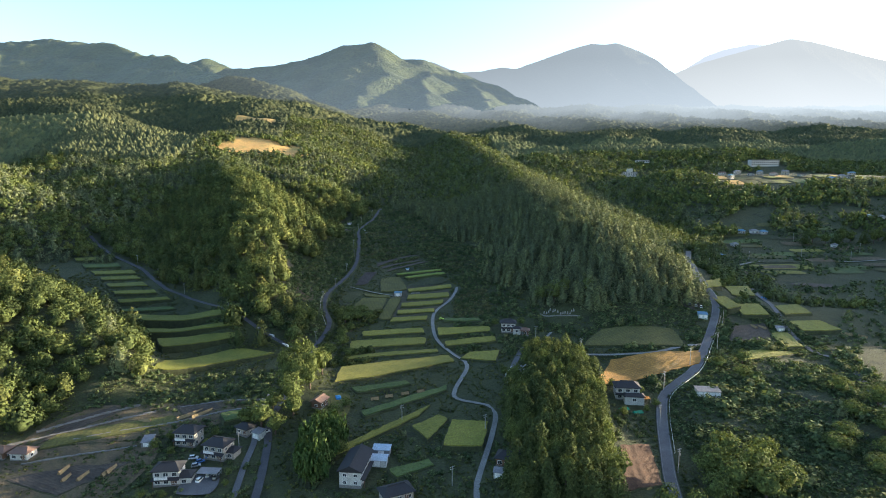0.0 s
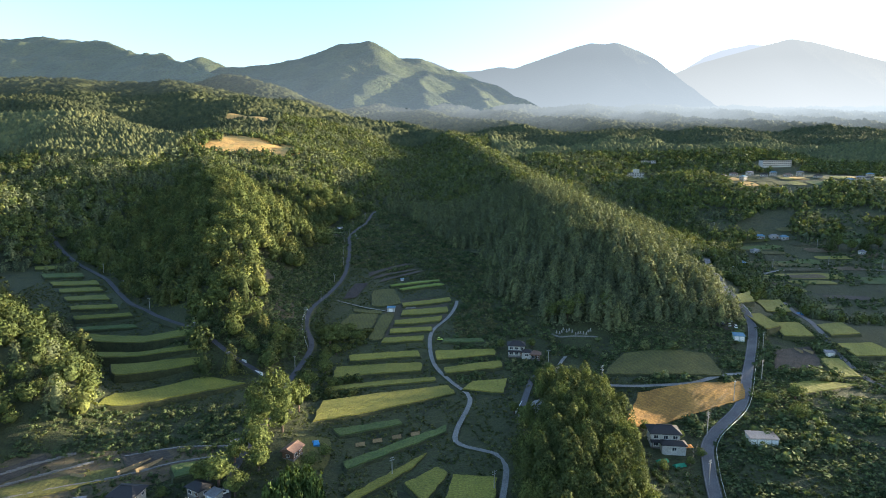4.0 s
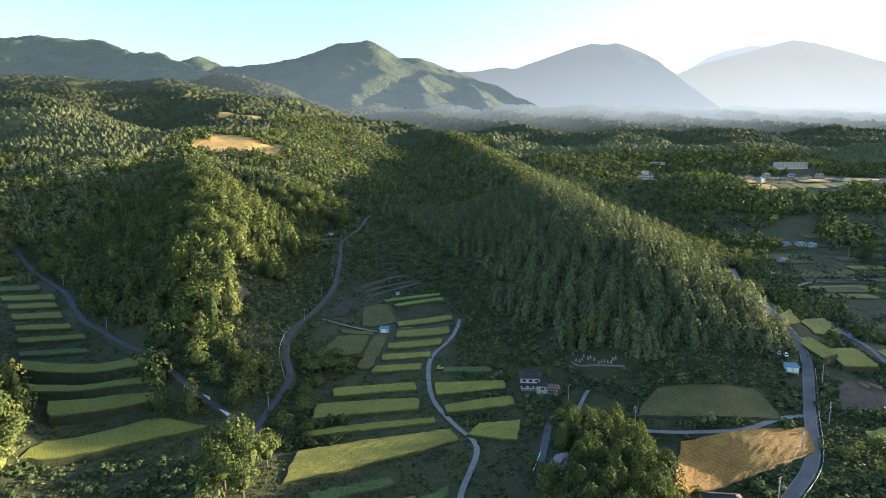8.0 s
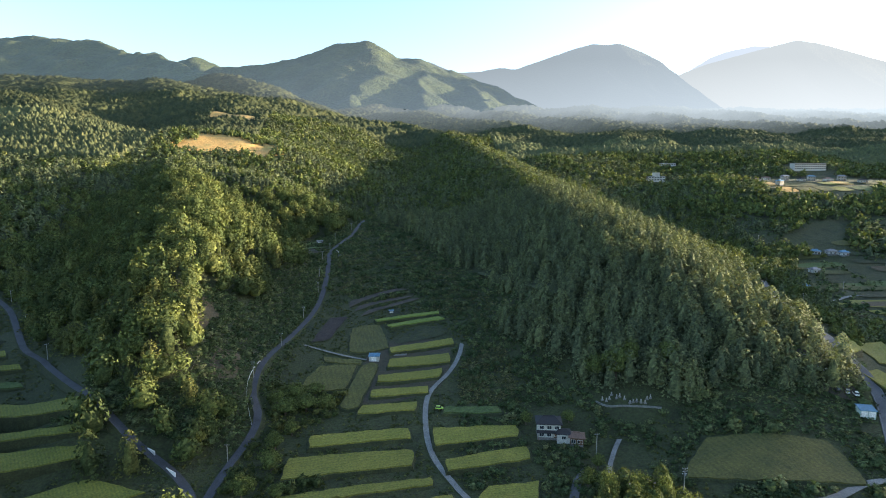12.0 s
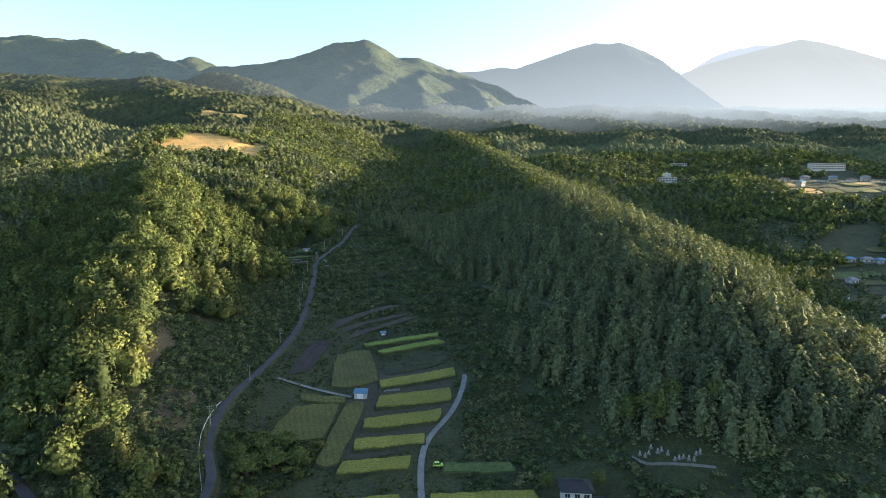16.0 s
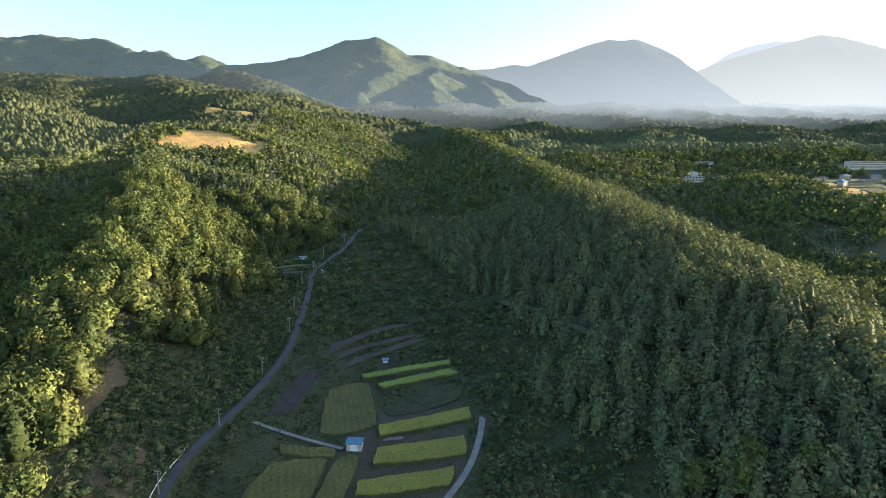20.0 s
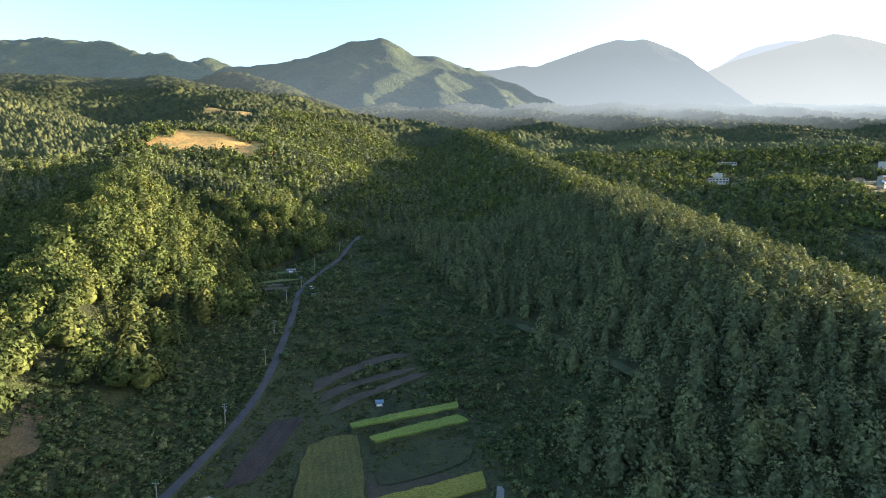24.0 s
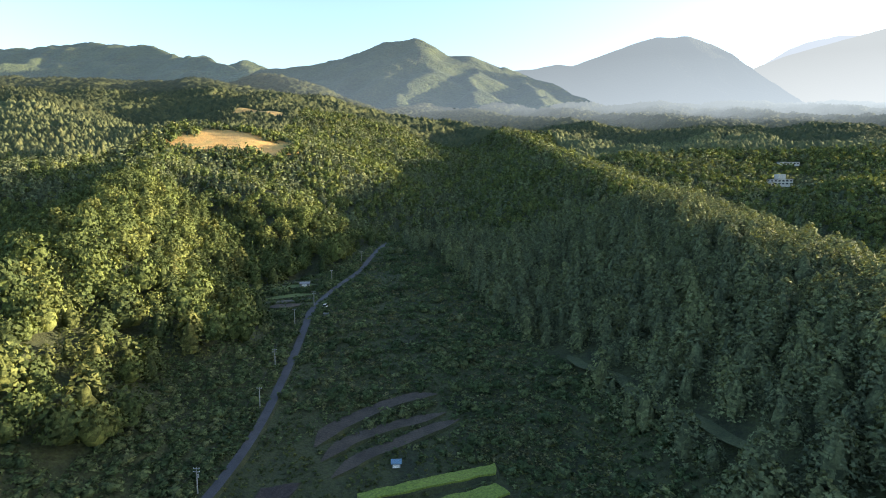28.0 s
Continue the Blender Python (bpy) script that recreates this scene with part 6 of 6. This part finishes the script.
crops_ = (RICE, OLIVE_CROP, GREEN_CROP, BANK, OLIVE_CROP, DRY_EARTH)
for j_ in range(9):
    for i_ in range(4):
        fx_, fy_, fw = 292 + 54 * i_ + rng.uniform(-6, 6) + 3 * j_, 538 + 21 * j_ + 4 * i_ + rng.uniform(-2, 2), rng.uniform(17, 25)
        patch("valley_field", (fx_ - fw, fy_ + 6, fx_ + fw, fy_ + 7, fx_ + fw, fy_ - 5, fx_ - fw, fy_ - 6), crops_[int(rng.integers(0, 6))], "narrow terraced field on the eastern valley floor", 0.7)
for px, py in ((262, 536), (330, 590), (392, 600), (440, 592), (300, 690), (340, 730), (420, 660), (470, 620)):
    utility_pole(px, py, 10.0, 30, 2, label="far grey utility pole on the eastern valley floor")

# ---- groves and single trees ----
rng = np.random.default_rng(77)
count = 0
for gx_, gy_ in zip(*spots(18, 88, 186, 322, 5.6, 71)):
    left = np.interp(gy_, [186, 240, 290, 318], [24, 31, 40, 54])
    right = np.interp(gy_, [186, 215, 250, 275, 300, 318], [68, 70, 75, 80, 85, 80])
    if left < gx_ < right and clear(np.array([gx_]), np.array([gy_]), 0.5)[0] and (gx_ - 29) ** 2 + (gy_ - 214) ** 2 > 49 and (gx_ - 47) ** 2 + (gy_ - 293) ** 2 > 60:
        edge = min(gx_ - left, right - gx_) < 7
        if rng.uniform() < (0.65 if edge else 0.25):
            tree(gx_, gy_, rng.uniform(3.4, 4.6), rng.uniform(10, 15), "round", "tall broadleaf tree in the dense cedar grove", "cedar grove", 500 + count)
        else:
            tree(gx_, gy_, rng.uniform(4.0, 5.6), rng.uniform(12, 17), "cone", "tall dark cedar in a dense grove", "cedar grove", 500 + count)
        count += 1
LONE = [  # place, radius, height
    ("roadside grove", "big broadleaf tree lit by the low sun in a roadside grove", [(-72, 298, 7.2, 21.3), (-66, 291, 6.6, 19.0), (-79, 293, 6.6, 17.9), (-62, 300, 5.4, 15.7), (-72, 284, 6.6, 16.8), (-64, 279, 5.4, 14.6), (-77, 279, 4.8, 12.3),
                                                                      (-69, 262, 7.2, 15.7), (-77, 258, 5.4, 12.3), (-66, 252, 5.4, 12.3), (-79, 246, 6.6, 13.4), (-86, 248, 4.8, 10.1), (-71, 240, 4.8, 10.1), (-48, 258, 3.6, 6.7), (-44, 266, 3.0, 5.6), (-52, 250, 3.6, 6.7)]),
    ("road fork trees", "leafy tree at the fork below the spur", [(-64, 330, 4.5, 10), (-58, 345, 4.5, 9), (-60, 358, 4, 8), (-66, 312, 4, 9), (-56, 368, 3.5, 7), (-52, 330, 3.5, 7), (-62, 382, 6, 8), (-54, 386, 6, 8), (-46, 388, 5, 7), (-60, 394, 5.5, 8), (-52, 397, 5, 7), (-67, 388, 4.5, 7)]),
    ("slope trees", "bright leafy tree on the bank beside the main road", [(103, 200, 6.9, 15), (111, 205, 7.5, 15), (107, 190, 6.9, 15), (118, 196, 7.5, 14), (99, 186, 5.8, 13), (115, 184, 6.9, 14), (125, 205, 5.8, 12), (124, 188, 6.9, 13), (87, 176, 5.8, 14), (79, 180, 5.2, 13)]),
    ("east bank trees", "dark broadleaf tree on the shaded east bank", [(160, 214, 6, 8), (170, 222, 6, 8), (178, 208, 7, 9), (165, 196, 6, 8), (190, 226, 6, 8), (186, 240, 6, 8), (200, 232, 7, 9), (205, 250, 6, 11), (196, 262, 5, 9), (150, 290, 4, 7), (158, 280, 4.5, 7), (166, 296, 4.5, 8), (215, 225, 7, 12), (225, 245, 7, 12), (240, 262, 7, 12)]),
    ("garden trees", "small garden tree beside a house", [(-120, 232, 2.6, 6), (-117, 240, 2.4, 5), (-99, 234, 2, 4), (-98, 242, 2.4, 5), (-112, 228, 2, 4), (-110, 200, 2.2, 4), (-102, 199, 2, 3.5), (-82, 212, 1.6, 4), (-81, 206, 1.6, 3.5), (-40, 226, 3, 7), (100, 268, 2.4, 5), (104, 256, 2.4, 4.5), (98, 252, 2, 4), (86, 248, 2.4, 5), (82, 272, 2.8, 6), (88, 274, 2.4, 5), (40, 374, 3, 6), (58, 374, 3.2, 6), (62, 345, 3, 6), (82, 330, 3, 6)]),
    ("lone trees", "round sunlit tree beside the cottage", [(60, 327, 4.2, 11), (55, 333, 3.5, 8), (40, 292, 2.8, 6), (37, 298, 2.6, 6)]),
    ("ridge foot trees", "broad rounded tree at the foot of the ridge", [(84, 395, 7, 16), (93, 402, 6, 13), (76, 400, 6, 12), (108, 398, 5, 11)]),
    ("poplar row", "tall pale tree in a row on the eastern valley floor", [(430 + 11 * i, 652 + 5 * math.sin(i * 1.7), 6.5, 17 + 3 * math.sin(i * 2.1)) for i in range(10)]),
]
for group, label, places in LONE:
    for tx, ty, r, tall in places:
        tree(tx, ty, r, tall, "cone" if group == "poplar row" and count % 3 == 0 else "round", label, group, 900 + count)
        count += 1
x, y = spots(-58, -38, 205, 246, 1.9, 88)
ok = ((x + 48) ** 2 / 100 + (y - 226) ** 2 / 400 < 1) & clear(x, y, 0.5)
plant("bamboo_thicket", x[ok], y[ok], [ball(400 + i, 110, 0.2) * (1, 1, 1.7, 1, 1, 1) for i in range(4)], foliage("bamboo_leaves", [(0.2, (0.05, 0.085, 0.028)), (0.8, (0.09, 0.13, 0.04))]), 1.9, "feathery green bamboo thicket behind the farmhouse", 89, 1.6, 0.3, 0.25)
